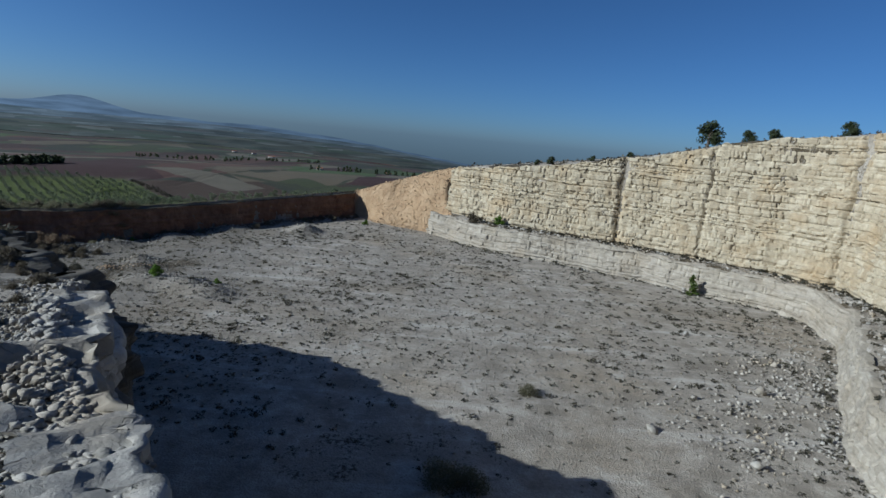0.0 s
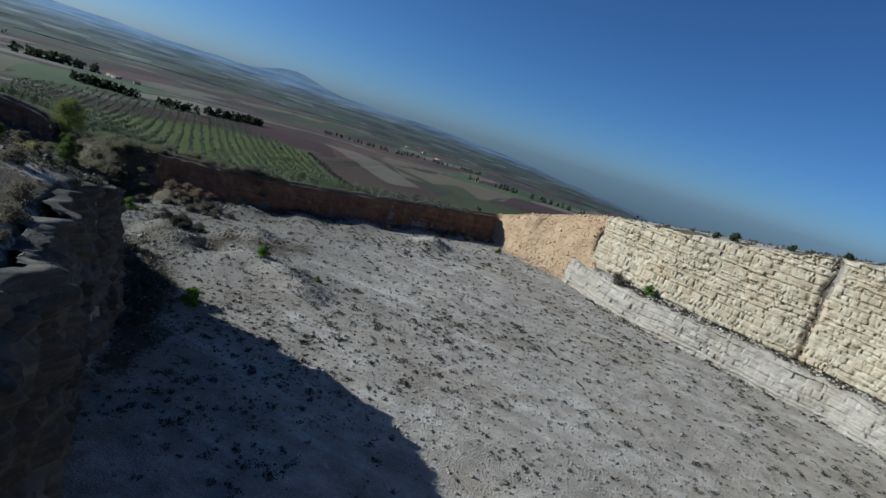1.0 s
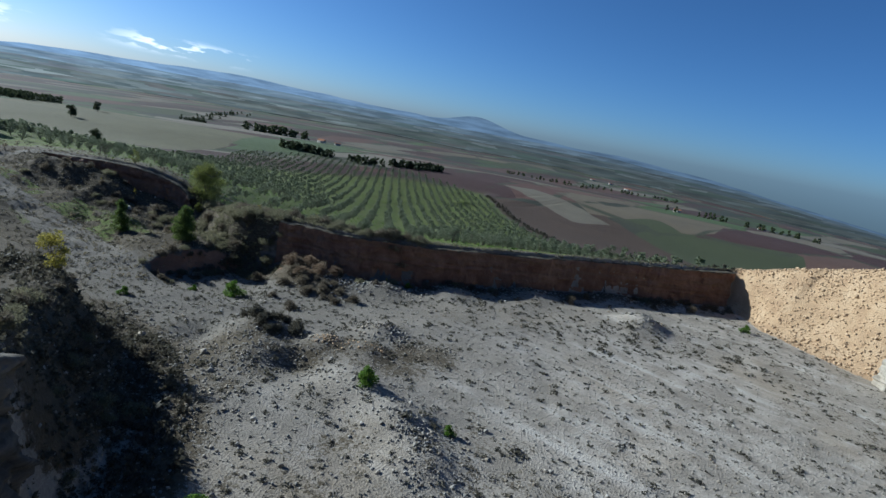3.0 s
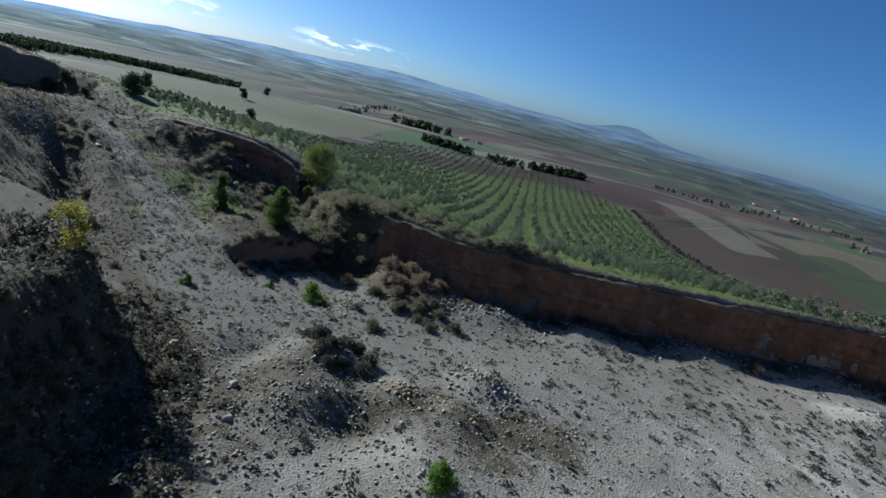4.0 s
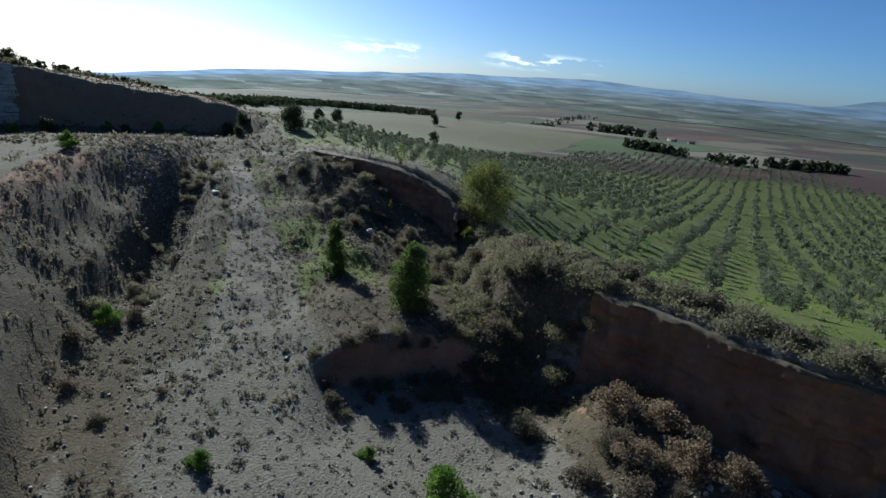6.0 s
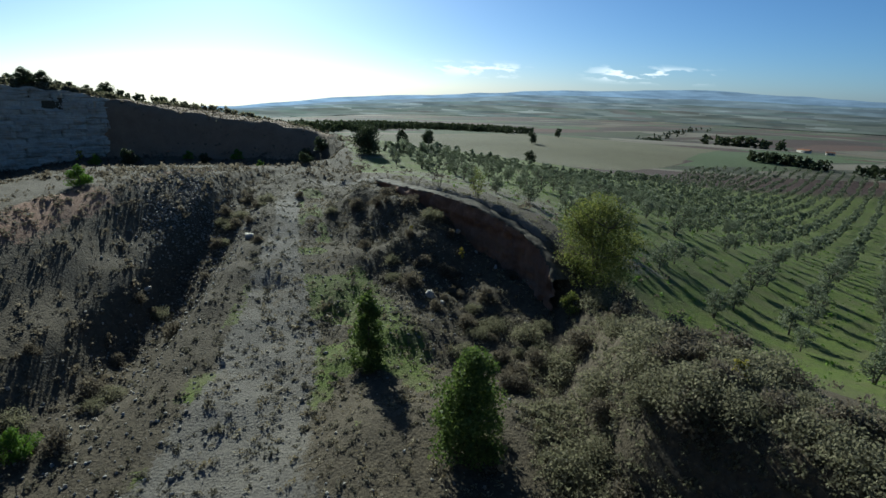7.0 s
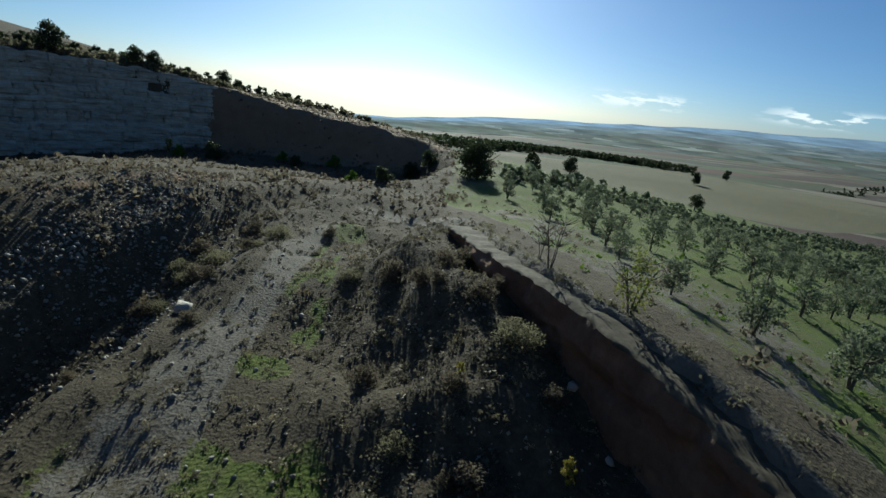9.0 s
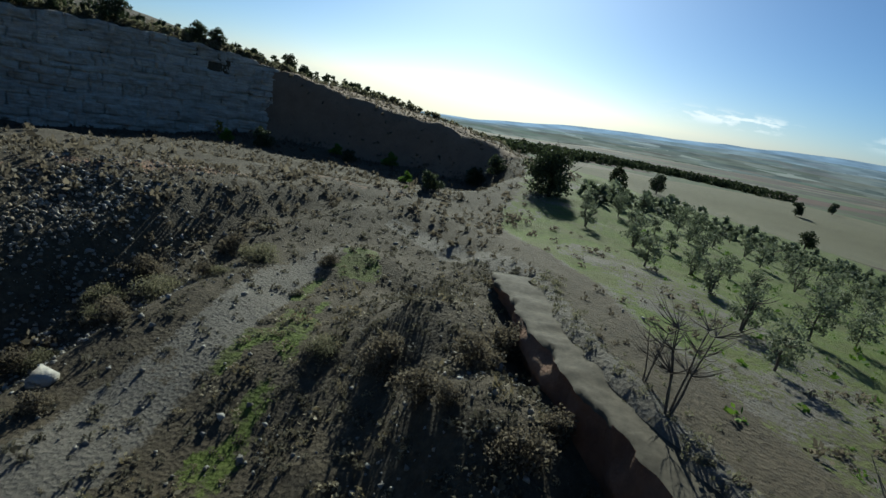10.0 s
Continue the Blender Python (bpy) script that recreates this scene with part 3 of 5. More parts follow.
def zones(x, y, z, d, steepness):
    """How far each place is grass, bare earth, valley field, dry scrub."""
    n1, n2 = rough(x, y, 14, 3, 61), rough(x, y, 4, 3, 67)
    r = np.hypot(x + 60, y - 60)
    yaw = np.degrees(np.arctan2(-(x + 60), y - 60))
    floor_ = 1 - smooth(-1, 0.5, d)
    out = smooth(0.5, 2.5, d)
    west = smooth(-84, -100, x)
    steep = smooth(-0.2, 0.6, d) * (1 - smooth(0.8, 2.2, d))
    pale = np.maximum(smooth(7, 9.5, x), smooth(-46, -34, x + 5 * n1) * (1 - smooth(57, 60, y)) * (1 - smooth(7, 16, d + 4 * n2)))  # limestone sides
    # the olive grove and meadow lie north and west of the red bank
    line = np.interp(x, [-400, -230, -190, -165, -150, -139, -131, -122, -113, -95, -76, -66, -46, -25], [60, 72, 80, 82, 91.5, 96.5, 100.5, 106.5, 110, 113.5, 115.5, 124, 155, 190])
    grove = smooth(-1, 2.5, y - line + n1 * 1.5) * (1 - smooth(-30, -14, x))
    grass = grove * (1 - smooth(430, 470, r)) * (1 - smooth(4, 16, (x + 150) * 0.72 + (y - 313) * 0.69))
    grass = grass * smooth(0.5, 2.0, d)
    grass = grass * (1 - smooth(-0.5, 0.4, n1 + 0.5 * n2) * 0.55 * smooth(26, 8, y - line) * smooth(-100, -112, x))
    slope, v = nearest(x, y, [(-16, 166), (4, 160)])
    earth = np.maximum(steep * (1 - pale) * smooth(-25, -21, x), (slope < 14) * smooth(-0.5, 0.5, d) * (1 - smooth(14, 17, d)) * smooth(9.5, 8, x) * smooth(-25, -22, x))
    earth = np.maximum(earth, west * smooth(4.0, 6.0, d) * (1 - smooth(8.5, 10, d)) * (y < 74) * (0.5 + 0.4 * n1))
    earth = earth * (1 - smooth(-116, -111, x) * (1 - smooth(-90, -86, x)) * smooth(96, 98, y))
    second = smooth(-218, -224, x) * smooth(7, 12, y) * smooth(-250, -240, x) * (1 - grove)
    earth = np.maximum(earth, second * (0.85 + 0.2 * n1))
    fields = np.maximum(np.maximum(smooth(430, 450, r), grove * smooth(4, 16, (x + 150) * 0.72 + (y - 313) * 0.69) * smooth(150, 200, y)), smooth(-330, -345, x) * smooth(40, 70, y)) * smooth(-24, -10, yaw)
    tk, v = nearest(x, y, TRACK)
    lane = tk / np.maximum(v[..., 1], 0.1)
    scrub = floor_ * west * (0.08 + 0.92 * smooth(0.45, 0.95, lane)) + out * (1 - grass) * 0.95 * (1 - fields) * (1 - 0.75 * pale) + floor_ * (1 - west) * (0.34 + 0.35 * n1) * smooth(-5, -50, x)
    scrub = np.maximum(scrub, floor_ * smooth(0.0, 0.7, n1 + n2 * 0.6) * 0.42)
    scrub = np.maximum(scrub, floor_ * np.exp(-((d + 3) / 4.0) ** 2) * (0.7 * smooth(-20, -30, x) + 0.4 * west))
    scrub = np.maximum(scrub, smooth(0.3, 2, d) * pale * (0.34 + 0.34 * smooth(-0.2, 0.5, n2)))
    earth = np.maximum(earth, floor_ * smooth(0.7, 1.3, steepness) * smooth(-60, -80, x) * smooth(-96, -91, x) * (y > 80) * 0.95 * (1 - smooth(-104, -100, x) * smooth(-4, -2, d) * (1 - smooth(-88, -85, x))))
    scrub = np.maximum(scrub, smooth(-120, -116, x) * (1 - smooth(-88, -84, x)) * smooth(93, 97, y) * smooth(-8, -6, d))
    scrub = np.maximum(scrub, floor_ * np.exp(-((x + 73) / 9.0) ** 2 - ((y - 104.5) / 5.0) ** 2) * 1.1)
    scrub = np.maximum(scrub, smooth(-2.0, 0.0, d) * smooth(77, 74, y) * smooth(-44, -50, x) * 0.9)
    moss = floor_ * west * smooth(-0.1, 0.25, n2 + 0.35 * n1) * smooth(0.4, 0.8, lane) * (1 - smooth(1.7, 2.6, lane)) * smooth(75, 77, y) * 0.85
    grass = np.maximum(grass, moss)
    return np.stack([np.clip(grass, 0, 1), np.clip(earth, 0, 1), np.clip(fields, 0, 1), np.clip(scrub, 0, 1)], -1)


gx, gy = np.meshgrid(GX, GY)
gz, gd = land(gx, gy)
nx, ny = len(GX), len(GY)
quad = (np.arange(ny - 1)[:, None] * nx + np.arange(nx - 1)[None, :]).ravel()
ground_mesh = mesh_of("ground", np.stack([gx, gy, gz], -1).reshape(-1, 3), np.stack([quad, quad + 1, quad + nx + 1, quad + nx], -1), [GROUND])
layer = ground_mesh.color_attributes.new("zone", "FLOAT_COLOR", "POINT")
layer.data.foreach_set("color", zones(gx, gy, gz, gd, np.hypot(np.gradient(gz, axis=1) / np.gradient(gx, axis=1), np.gradient(gz, axis=0) / np.gradient(gy, axis=0))).astype(np.float32).ravel())
ground = tagged(new("ground", ground_mesh), "pale crushed limestone quarry floor, earth banks, grass and far fields", "ground", kind="structure")


def height(x, y):
    """Height of the ground's sheet, as its facets lie."""
    i = int(np.clip(np.searchsorted(GX, x) - 1, 0, nx - 2))
    j = int(np.clip(np.searchsorted(GY, y) - 1, 0, ny - 2))
    u, v = (x - GX[i]) / (GX[i + 1] - GX[i]), (y - GY[j]) / (GY[j + 1] - GY[j])
    return float((gz[j, i] * (1 - u) + gz[j, i + 1] * u) * (1 - v) + (gz[j + 1, i] * (1 - u) + gz[j + 1, i + 1] * u) * v)


# ---- skyline hills with haze painted into glowing strips ----
def backdrop():
    m = bpy.data.materials.new("far_haze")
    m.use_nodes = True
    nt = m.node_tree
    nt.nodes.remove(nt.nodes["Principled BSDF"])
    tint = nt.nodes.new("ShaderNodeVertexColor")
    tint.layer_name = "tint"
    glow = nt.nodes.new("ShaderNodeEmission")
    stretch = node(nt, "ShaderNodeMapping")
    stretch.inputs["Scale"].default_value = (0.004, 0.004, 0.04)
    nt.links.new(place_of(nt), stretch.inputs["Vector"])
    plots = noise_of(nt, 1.0, 5, 0.6, stretch.outputs["Vector"])
    strips = node(nt, "ShaderNodeMapping")
    strips.inputs["Scale"].default_value = (0.0055, 0.0055, 0.085)
    nt.links.new(place_of(nt), strips.inputs["Vector"])
    cells = node(nt, "ShaderNodeTexVoronoi", Scale=1.0)
    cells.distance = "MANHATTAN"
    nt.links.new(strips.outputs["Vector"], cells.inputs["Vector"])
    pick = nt.nodes.new("ShaderNodeSeparateColor")
    nt.links.new(cells.outputs["Color"], pick.inputs["Color"])
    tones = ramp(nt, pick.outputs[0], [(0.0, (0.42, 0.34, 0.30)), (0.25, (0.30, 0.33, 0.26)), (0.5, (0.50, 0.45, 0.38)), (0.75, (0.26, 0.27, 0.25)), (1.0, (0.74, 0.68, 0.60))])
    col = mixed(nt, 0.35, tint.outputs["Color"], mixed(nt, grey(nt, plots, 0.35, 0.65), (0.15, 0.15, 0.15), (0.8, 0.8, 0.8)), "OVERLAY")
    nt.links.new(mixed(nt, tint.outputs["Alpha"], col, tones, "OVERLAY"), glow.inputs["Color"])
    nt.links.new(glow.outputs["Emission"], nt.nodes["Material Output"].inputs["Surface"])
    yaw = np.arange(-75, 172, 0.25)
    rim = np.interp(yaw, [-75, -40, -5, 8, 20, 36, 60, 76, 92, 105, 125, 172], [-200, -240, -205, -80, -10, 12, 40, 15, -75, -190, -235, -150])
    peaks = 75 * np.exp(-((yaw - 35) / 3.0) ** 2) + 25 * np.exp(-((yaw - 58) / 12) ** 2) + rough(yaw, yaw * 0, 6, 3, 3) * 10
    # each strip's tone carries painted haze, bluer the farther it stands
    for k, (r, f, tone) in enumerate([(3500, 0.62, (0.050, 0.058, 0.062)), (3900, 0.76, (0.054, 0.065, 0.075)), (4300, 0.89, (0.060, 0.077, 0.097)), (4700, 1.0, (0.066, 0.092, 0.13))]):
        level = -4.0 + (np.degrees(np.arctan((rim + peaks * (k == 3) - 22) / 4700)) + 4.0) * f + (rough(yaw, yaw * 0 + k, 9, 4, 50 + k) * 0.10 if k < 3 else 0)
        top = 22 + r * np.tan(np.radians(level))
        x, y = -60 - r * np.sin(np.radians(yaw)), 60 + r * np.cos(np.radians(yaw))
        n_ = len(yaw)
        q = np.arange(n_ - 1)
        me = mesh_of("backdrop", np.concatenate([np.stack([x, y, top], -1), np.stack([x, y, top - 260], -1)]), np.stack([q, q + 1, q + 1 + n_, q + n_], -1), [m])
        # the painted haze brightens towards the sun's side
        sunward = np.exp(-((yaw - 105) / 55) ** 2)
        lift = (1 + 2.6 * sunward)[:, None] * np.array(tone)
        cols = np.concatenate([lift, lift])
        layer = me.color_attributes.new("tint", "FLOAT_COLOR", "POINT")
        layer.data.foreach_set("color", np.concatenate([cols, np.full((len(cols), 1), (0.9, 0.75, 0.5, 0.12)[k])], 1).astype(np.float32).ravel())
        tagged(new("backdrop", me), "glowing backdrop of hills along the horizon, blue haze painted in", "hills", kind="structure")


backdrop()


# ---- rock faces ----
rng = np.random.default_rng(7)


def part(name, me, parent, label=""):
    ob = new(name, me)
    ob.parent = parent
    if label:
        ob["label"] = label
    return ob


def along(path, step=0.5):
    p = np.array(path, float)
    seg = np.hypot(*np.diff(p, axis=0).T)
    s = np.concatenate([[0], np.cumsum(seg)])
    t = np.arange(0, s[-1], step)
    xy = np.stack([np.interp(t, s, p[:, 0]), np.interp(t, s, p[:, 1])], -1)
    for _ in range(6):
        xy[1:-1] = (xy[:-2] + 2 * xy[1:-1] + xy[2:]) / 4
    return t, xy


def rock_face(name, path, z0, z1, bed, width, rugged, mat, label, seed, singles, setback=0.0, joint=0.3, grain=0.2, clefts=(), coarse=0.16, ledges=(), bulk_name="rock_bed", kind_word="rock face", rim=None, cap=0.6, top_rough=0.1, crest=0.35):
    """A bedded face along path (rock to the right of the way), from height z0 to z1 (functions of x, y)."""
    r = np.random.default_rng(seed)
    t, xy = along(path, grain)
    way = np.gradient(xy, axis=0)
    way /= np.hypot(*way.T)[:, None]
    into = np.stack([way[:, 1], -way[:, 0]], -1)
    lo = np.array([z0(*q) for q in xy])
    hi = np.array([z1(*(q + 2.2 * n_)) for q, n_ in zip(xy, into)]) + rough(t, t * 0, 3, 3, seed + 1) * crest
    zs = np.arange(lo.min() - 0.4, hi.max() + 2.0, grain * 0.85)
    S, Z = np.meshgrid(t, zs, indexing="ij")
    wavy = Z + rough(S, Z * 0, 18, 3, seed + 2) * 0.35 + rough(S, Z, 2.5, 2, seed + 3) * 0.10
    # beds, and blocks along each bed
    levels = [zs[0] - 2]
    while levels[-1] < zs[-1] + 3:
        levels.append(levels[-1] + r.uniform(*bed) * (0.45 if r.random() < 0.3 else 1))
    levels = np.array(levels)
    row = np.clip(np.searchsorted(levels, wavy) - 1, 0, len(levels) - 2)
    crossways = np.minimum(np.abs(wavy - levels[row]), np.abs(wavy - levels[row + 1]))
    upper_one = np.abs(wavy - levels[row + 1]) < np.abs(wavy - levels[row])
    lean = S + rough(S * 0 + row * 7.0, Z, 1.6, 2, seed + 5) * 0.18
    block, upright, depth, cut = np.zeros(S.shape, int), np.full(S.shape, 9.0), np.zeros(S.shape), np.zeros(S.shape)
    count = 0
    for k in range(len(levels) - 1):
        here = row == k
        if not here.any():
            continue
        ends = [-r.uniform(0, width[1])]
        while ends[-1] < t[-1] + 1:
            ends.append(ends[-1] + r.uniform(*width) * (0.4 if r.random() < 0.3 else 1))
        ends = np.array(ends)
        which = np.clip(np.searchsorted(ends, lean[here]) - 1, 0, len(ends) - 2)
        block[here] = count + which
        left = np.abs(lean[here] - ends[which]) < np.abs(lean[here] - ends[which + 1])
        upright[here] = np.minimum(np.abs(lean[here] - ends[which]), np.abs(lean[here] - ends[which + 1]))
        bite = np.where(r.random(len(ends)) < 0.5, r.uniform(0.4, 1.2, len(ends)), r.uniform(0, 0.25, len(ends)))
        cut[here] = bite[np.where(left, which, which + 1)]
        offs = r.normal(0, rugged * 0.20, len(ends)) + r.normal(0, rugged * 0.3) + (r.random(len(ends)) < 0.05) * rugged
        depth[here] = offs[which]
        count += len(ends)
    open_ = np.clip(lumps(S, (row + upper_one) * 31.0, 7.0, seed + 8) + 0.25, 0, 1) ** 1.3
    off = depth + rough(S, Z * 0, 9, 3, seed) * rugged * 1.3 + setback * (Z - lo[:, None])
    off = off + joint * open_ * np.exp(-(crossways / (grain * 0.6)) ** 2) + joint * cut * np.exp(-(upright / (grain * 0.55)) ** 2)
    off = off + rough(S, Z, 1.3, 3, seed + 6) * rugged * coarse - 0.15
    for c_at, c_wide, c_deep in clefts:
        off = off + c_deep * np.exp(-((S - c_at - lumps(S * 0, Z, 4.0, seed + 11) * 0.6) / c_wide) ** 2)
    for l_at, l_step in ledges:
        off = off + l_step * smooth(l_at - 0.12, l_at + 0.12, wavy + rough(S, Z * 0, 11, 2, seed + 21) * 0.5) * (0.5 + 0.5 * lumps(S, Z * 0 + l_at * 9, 13, seed + 22))
    over = np.maximum(Z - hi[:, None], 0)
    off = off + over * 1.3
    zz = np.minimum(Z, hi[:, None] + rough(S, Z, 1.2, 3, seed + 12) * top_rough)
    at = np.stack([xy[:, None, 0] + into[:, None, 0] * off, xy[:, None, 1] + into[:, None, 1] * off, zz], -1)
    face_ob = tagged(new(name), label, kind_word, kind="structure")
    mid = len(xy) // 2
    face_ob.location = (*xy[mid], float(lo[mid]))
    at = at - np.array(face_ob.location)
    ns, nz = S.shape
    i, j = np.meshgrid(np.arange(ns - 1), np.arange(nz - 1), indexing="ij")
    keep = (Z[:-1, 1:] > lo[:-1, None] - 0.4) & (Z[:-1, :-1] < hi[:-1, None] + cap)
    quads = np.stack([i * nz + j, i * nz + j + 1, (i + 1) * nz + j + 1, (i + 1) * nz + j], -1)[keep]
    owner = block[:-1, :-1][keep]
    if rim:
        owner = (Z[:-1, 1:] > hi[:-1, None] - 0.05)[keep].astype(int)
    flat = at.reshape(-1, 3)
    order = np.argsort(owner, kind="stable")
    quads, owner = quads[order], owner[order]
    starts = np.concatenate([[0], np.nonzero(np.diff(owner))[0] + 1, [len(owner)]])
    centre = np.array([flat[quads[a]].mean(0) for a in starts[:-1]]) + np.array(face_ob.location)
    rank = np.argsort(np.hypot(centre[:, 0] - singles[0], centre[:, 1] - singles[1]) + np.abs(centre[:, 2] - singles[2]))
    single = set(rank[:singles[3]].tolist())
    rest_v, rest_f, n_ = [], [], 0
    for k, (a, b) in enumerate(zip(starts[:-1], starts[1:])):
        used, local = np.unique(quads[a:b], return_inverse=True)
        f = local.reshape(-1, 4)
        if rim and owner[a]:
            part("rim", mesh_of("rim", flat[used], f, [rim]), face_ob, "strip of grey stony soil along the top")
        elif k in single:
            part("rock_block", mesh_of("rock_block", flat[used], f, [mat], False), face_ob)
        else:
            rest_v.append(flat[used])
            rest_f.append(f + n_)
            n_ += len(used)
    if rest_v:
        bulk = part(bulk_name, mesh_of(bulk_name, np.concatenate(rest_v), np.concatenate(rest_f), [mat], False), face_ob)
        bulk["kind"] = "stuff"
    return face_ob


def shifted(path, d):
    p = np.array(path, float)
    w = np.gradient(p, axis=0)
    w /= np.hypot(*w.T)[:, None]
    return p + np.stack([w[:, 1], -w[:, 0]], -1) * d


CLIFF = [(11, 145.5), (17, 140), (24, 135), (38, 128), (53, 120), (63, 111.5), (72, 105), (77, 97.5), (74, 85), (67, 74), (59, 62), (51, 50), (46.5, 36), (40, 22)][::-1]
rock_face("rock_face_upper", shifted(CLIFF, 7.2).tolist() + [(11.5, 154.5), (7.0, 159.5)], lambda x, y: 6.0, hill, (0.35, 1.5), (0.3, 1.9), 0.34, CREAM,
          "cream limestone quarry face in fractured horizontal beds above a bench", 11, (30, 140, 12, 300), 0.04, 0.42, 0.21, ((72, 0.35, 0.5), (92, 0.8, 1.3), (118, 0.4, 0.6), (137, 0.7, 1.1)), 0.5, ((9.5, 0.5), (14, 0.7), (19, 0.6), (24, 0.7), (29, 0.6)))
rock_face("rock_face_lower", shifted(CLIFF, -0.1).tolist() + [(6.5, 150.5), (2.0, 155.5)], lambda x, y: -0.2, lambda x, y: 6.15, (0.35, 1.5), (0.5, 2.8), 0.3, PALE,
          "pale smooth lower limestone face below the bench", 12, (30, 132, 3, 300), 0.10, 0.26, 0.2, (), 0.4, ((2.2, 0.4), (4.1, 0.5)))
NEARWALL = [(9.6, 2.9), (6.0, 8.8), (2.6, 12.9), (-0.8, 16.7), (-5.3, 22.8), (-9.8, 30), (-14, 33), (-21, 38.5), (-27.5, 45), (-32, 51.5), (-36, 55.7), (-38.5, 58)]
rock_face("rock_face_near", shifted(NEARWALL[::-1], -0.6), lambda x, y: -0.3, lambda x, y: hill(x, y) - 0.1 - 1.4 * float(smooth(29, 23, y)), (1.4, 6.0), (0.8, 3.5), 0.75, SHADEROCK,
          "grey limestone face, its shade put into the rock colour, under a rubble-strewn rim", 13, (0, 18, 18, 300), 0.10, 0.3, 0.2, ((22, 0.7, 0.8), (30, 0.8, 0.9), (48, 0.9, 0.8), (62, 0.5, 0.7)), 1.0)
rock_face("rock_face_lip", shifted(NEARWALL[4::-1], 1.25), lambda x, y: hill(x, y) - 2.6, lambda x, y: hill(x, y) + 0.3, (0.25, 0.8), (0.3, 1.4), 0.42, RUBBLE,
          "pale broken limestone lip along the top of the shaded face", 19, (2, 15, 20, 300), 0.06, 0.26, 0.16, ((26, 0.5, 0.6), (34, 0.5, 0.5)), 0.6, cap=1.5, top_rough=0.3)
rock_face("rock_face_far", shifted([(-230, 15), (-225, 9), (-217, 1.5), (-209, -4.5), (-199, -11.5), (-187, -20.5), (-172, -31.5)], -1.3), lambda x, y: -6.4, hill, (0.7, 2.6), (0.9, 4.5), 0.5, DARKROCK,
          "dark weathered limestone cliff in shade behind the upper shelf", 14, (-214, 0, 6, 300), 0.05, 0.7, 0.24, (), 0.6, ((1.5, 0.8), (5.5, 1.0), (9.5, 1.2)))

for path, seed, label in (([(-23.5, 175.5), (-33, 164), (-44, 149), (-54, 134), (-63.5, 120), (-72, 111.5), (-79, 108.5), (-84, 105)], 15, "long reddish-brown earth bank with crumbling upright face"),
                          ([(-113.5, 104.2), (-117, 103.4), (-122.5, 101), (-129, 97), (-135, 93.5), (-140, 91), (-147, 88.6)], 16, "red earth bank cut along the edge of the meadow")):
    rock_face("earth_bank", shifted(path, -0.3), lambda x, y: float(pit_floor(x, y)) - 0.6, lambda x, y: hill(x, y) - 0.3, (0.5, 1.6), (0.6, 2.6), 0.3, EARTH, label, seed, (0, 0, 0, 0), 0.05, 0.08, 0.22, (), 0.7, (), "earth_face", "earth bank", RIMSOIL, 1.3, 0.08, 0.05)

# ---- plants ----
def leaf_cloud(n, clumps, size, r, flat=0.6, shell=0.45):
    """n small leaf sprays in ellipsoid clumps (rows x, y, z, rx, ry, rz): corners and faces."""
    c = np.array(clumps, float)
    vol = (c[:, 3] * c[:, 4] * c[:, 5]) ** 0.7
    k = r.choice(len(c), n, p=vol / vol.sum())
    d = r.normal(size=(n, 3))
    d /= np.linalg.norm(d, axis=1)[:, None]
    rad = r.random(n) ** shell
    p = c[k, :3] + d * rad[:, None] * c[k, 3:]
    u = r.normal(size=(n, 3))
    u /= np.linalg.norm(u, axis=1)[:, None]
    w = np.cross(u, r.normal(size=(n, 3)))
    w /= np.linalg.norm(w, axis=1)[:, None]
    s = size * r.uniform(0.6, 1.3, n)[:, None]
    u, w = u * s, w * s * flat
    v = np.stack([p - u, p - w, p + u, p + w], 1).reshape(-1, 3)
    return v, np.arange(4 * n).reshape(n, 4)


def tube(points, radii, sides=6):
    v, f = [], []
    p = np.array(points, float)
    for i, (q, rad) in enumerate(zip(p, radii)):
        d = p[min(i + 1, len(p) - 1)] - p[max(i - 1, 0)]
        d /= np.linalg.norm(d) + 1e-9
        a = np.cross(d, (0.31, 0.95, 0.05))
        a /= np.linalg.norm(a)
        b = np.cross(d, a)
        for s in range(sides):
            t = 2 * math.pi * s / sides
            v.append(q + rad * (math.cos(t) * a + math.sin(t) * b))
    for i in range(len(p) - 1):
        for s in range(sides):
            n_ = (s + 1) % sides
            f.append((i * sides + s, i * sides + n_, (i + 1) * sides + n_, (i + 1) * sides + s))
    return np.array(v), np.array(f)


def joined(parts):
    vs, fs, n_ = [], [], 0
    for v, f in parts:
        vs.append(v)
        fs.append(f + n_)
        n_ += len(v)
    return np.concatenate(vs), np.concatenate(fs)


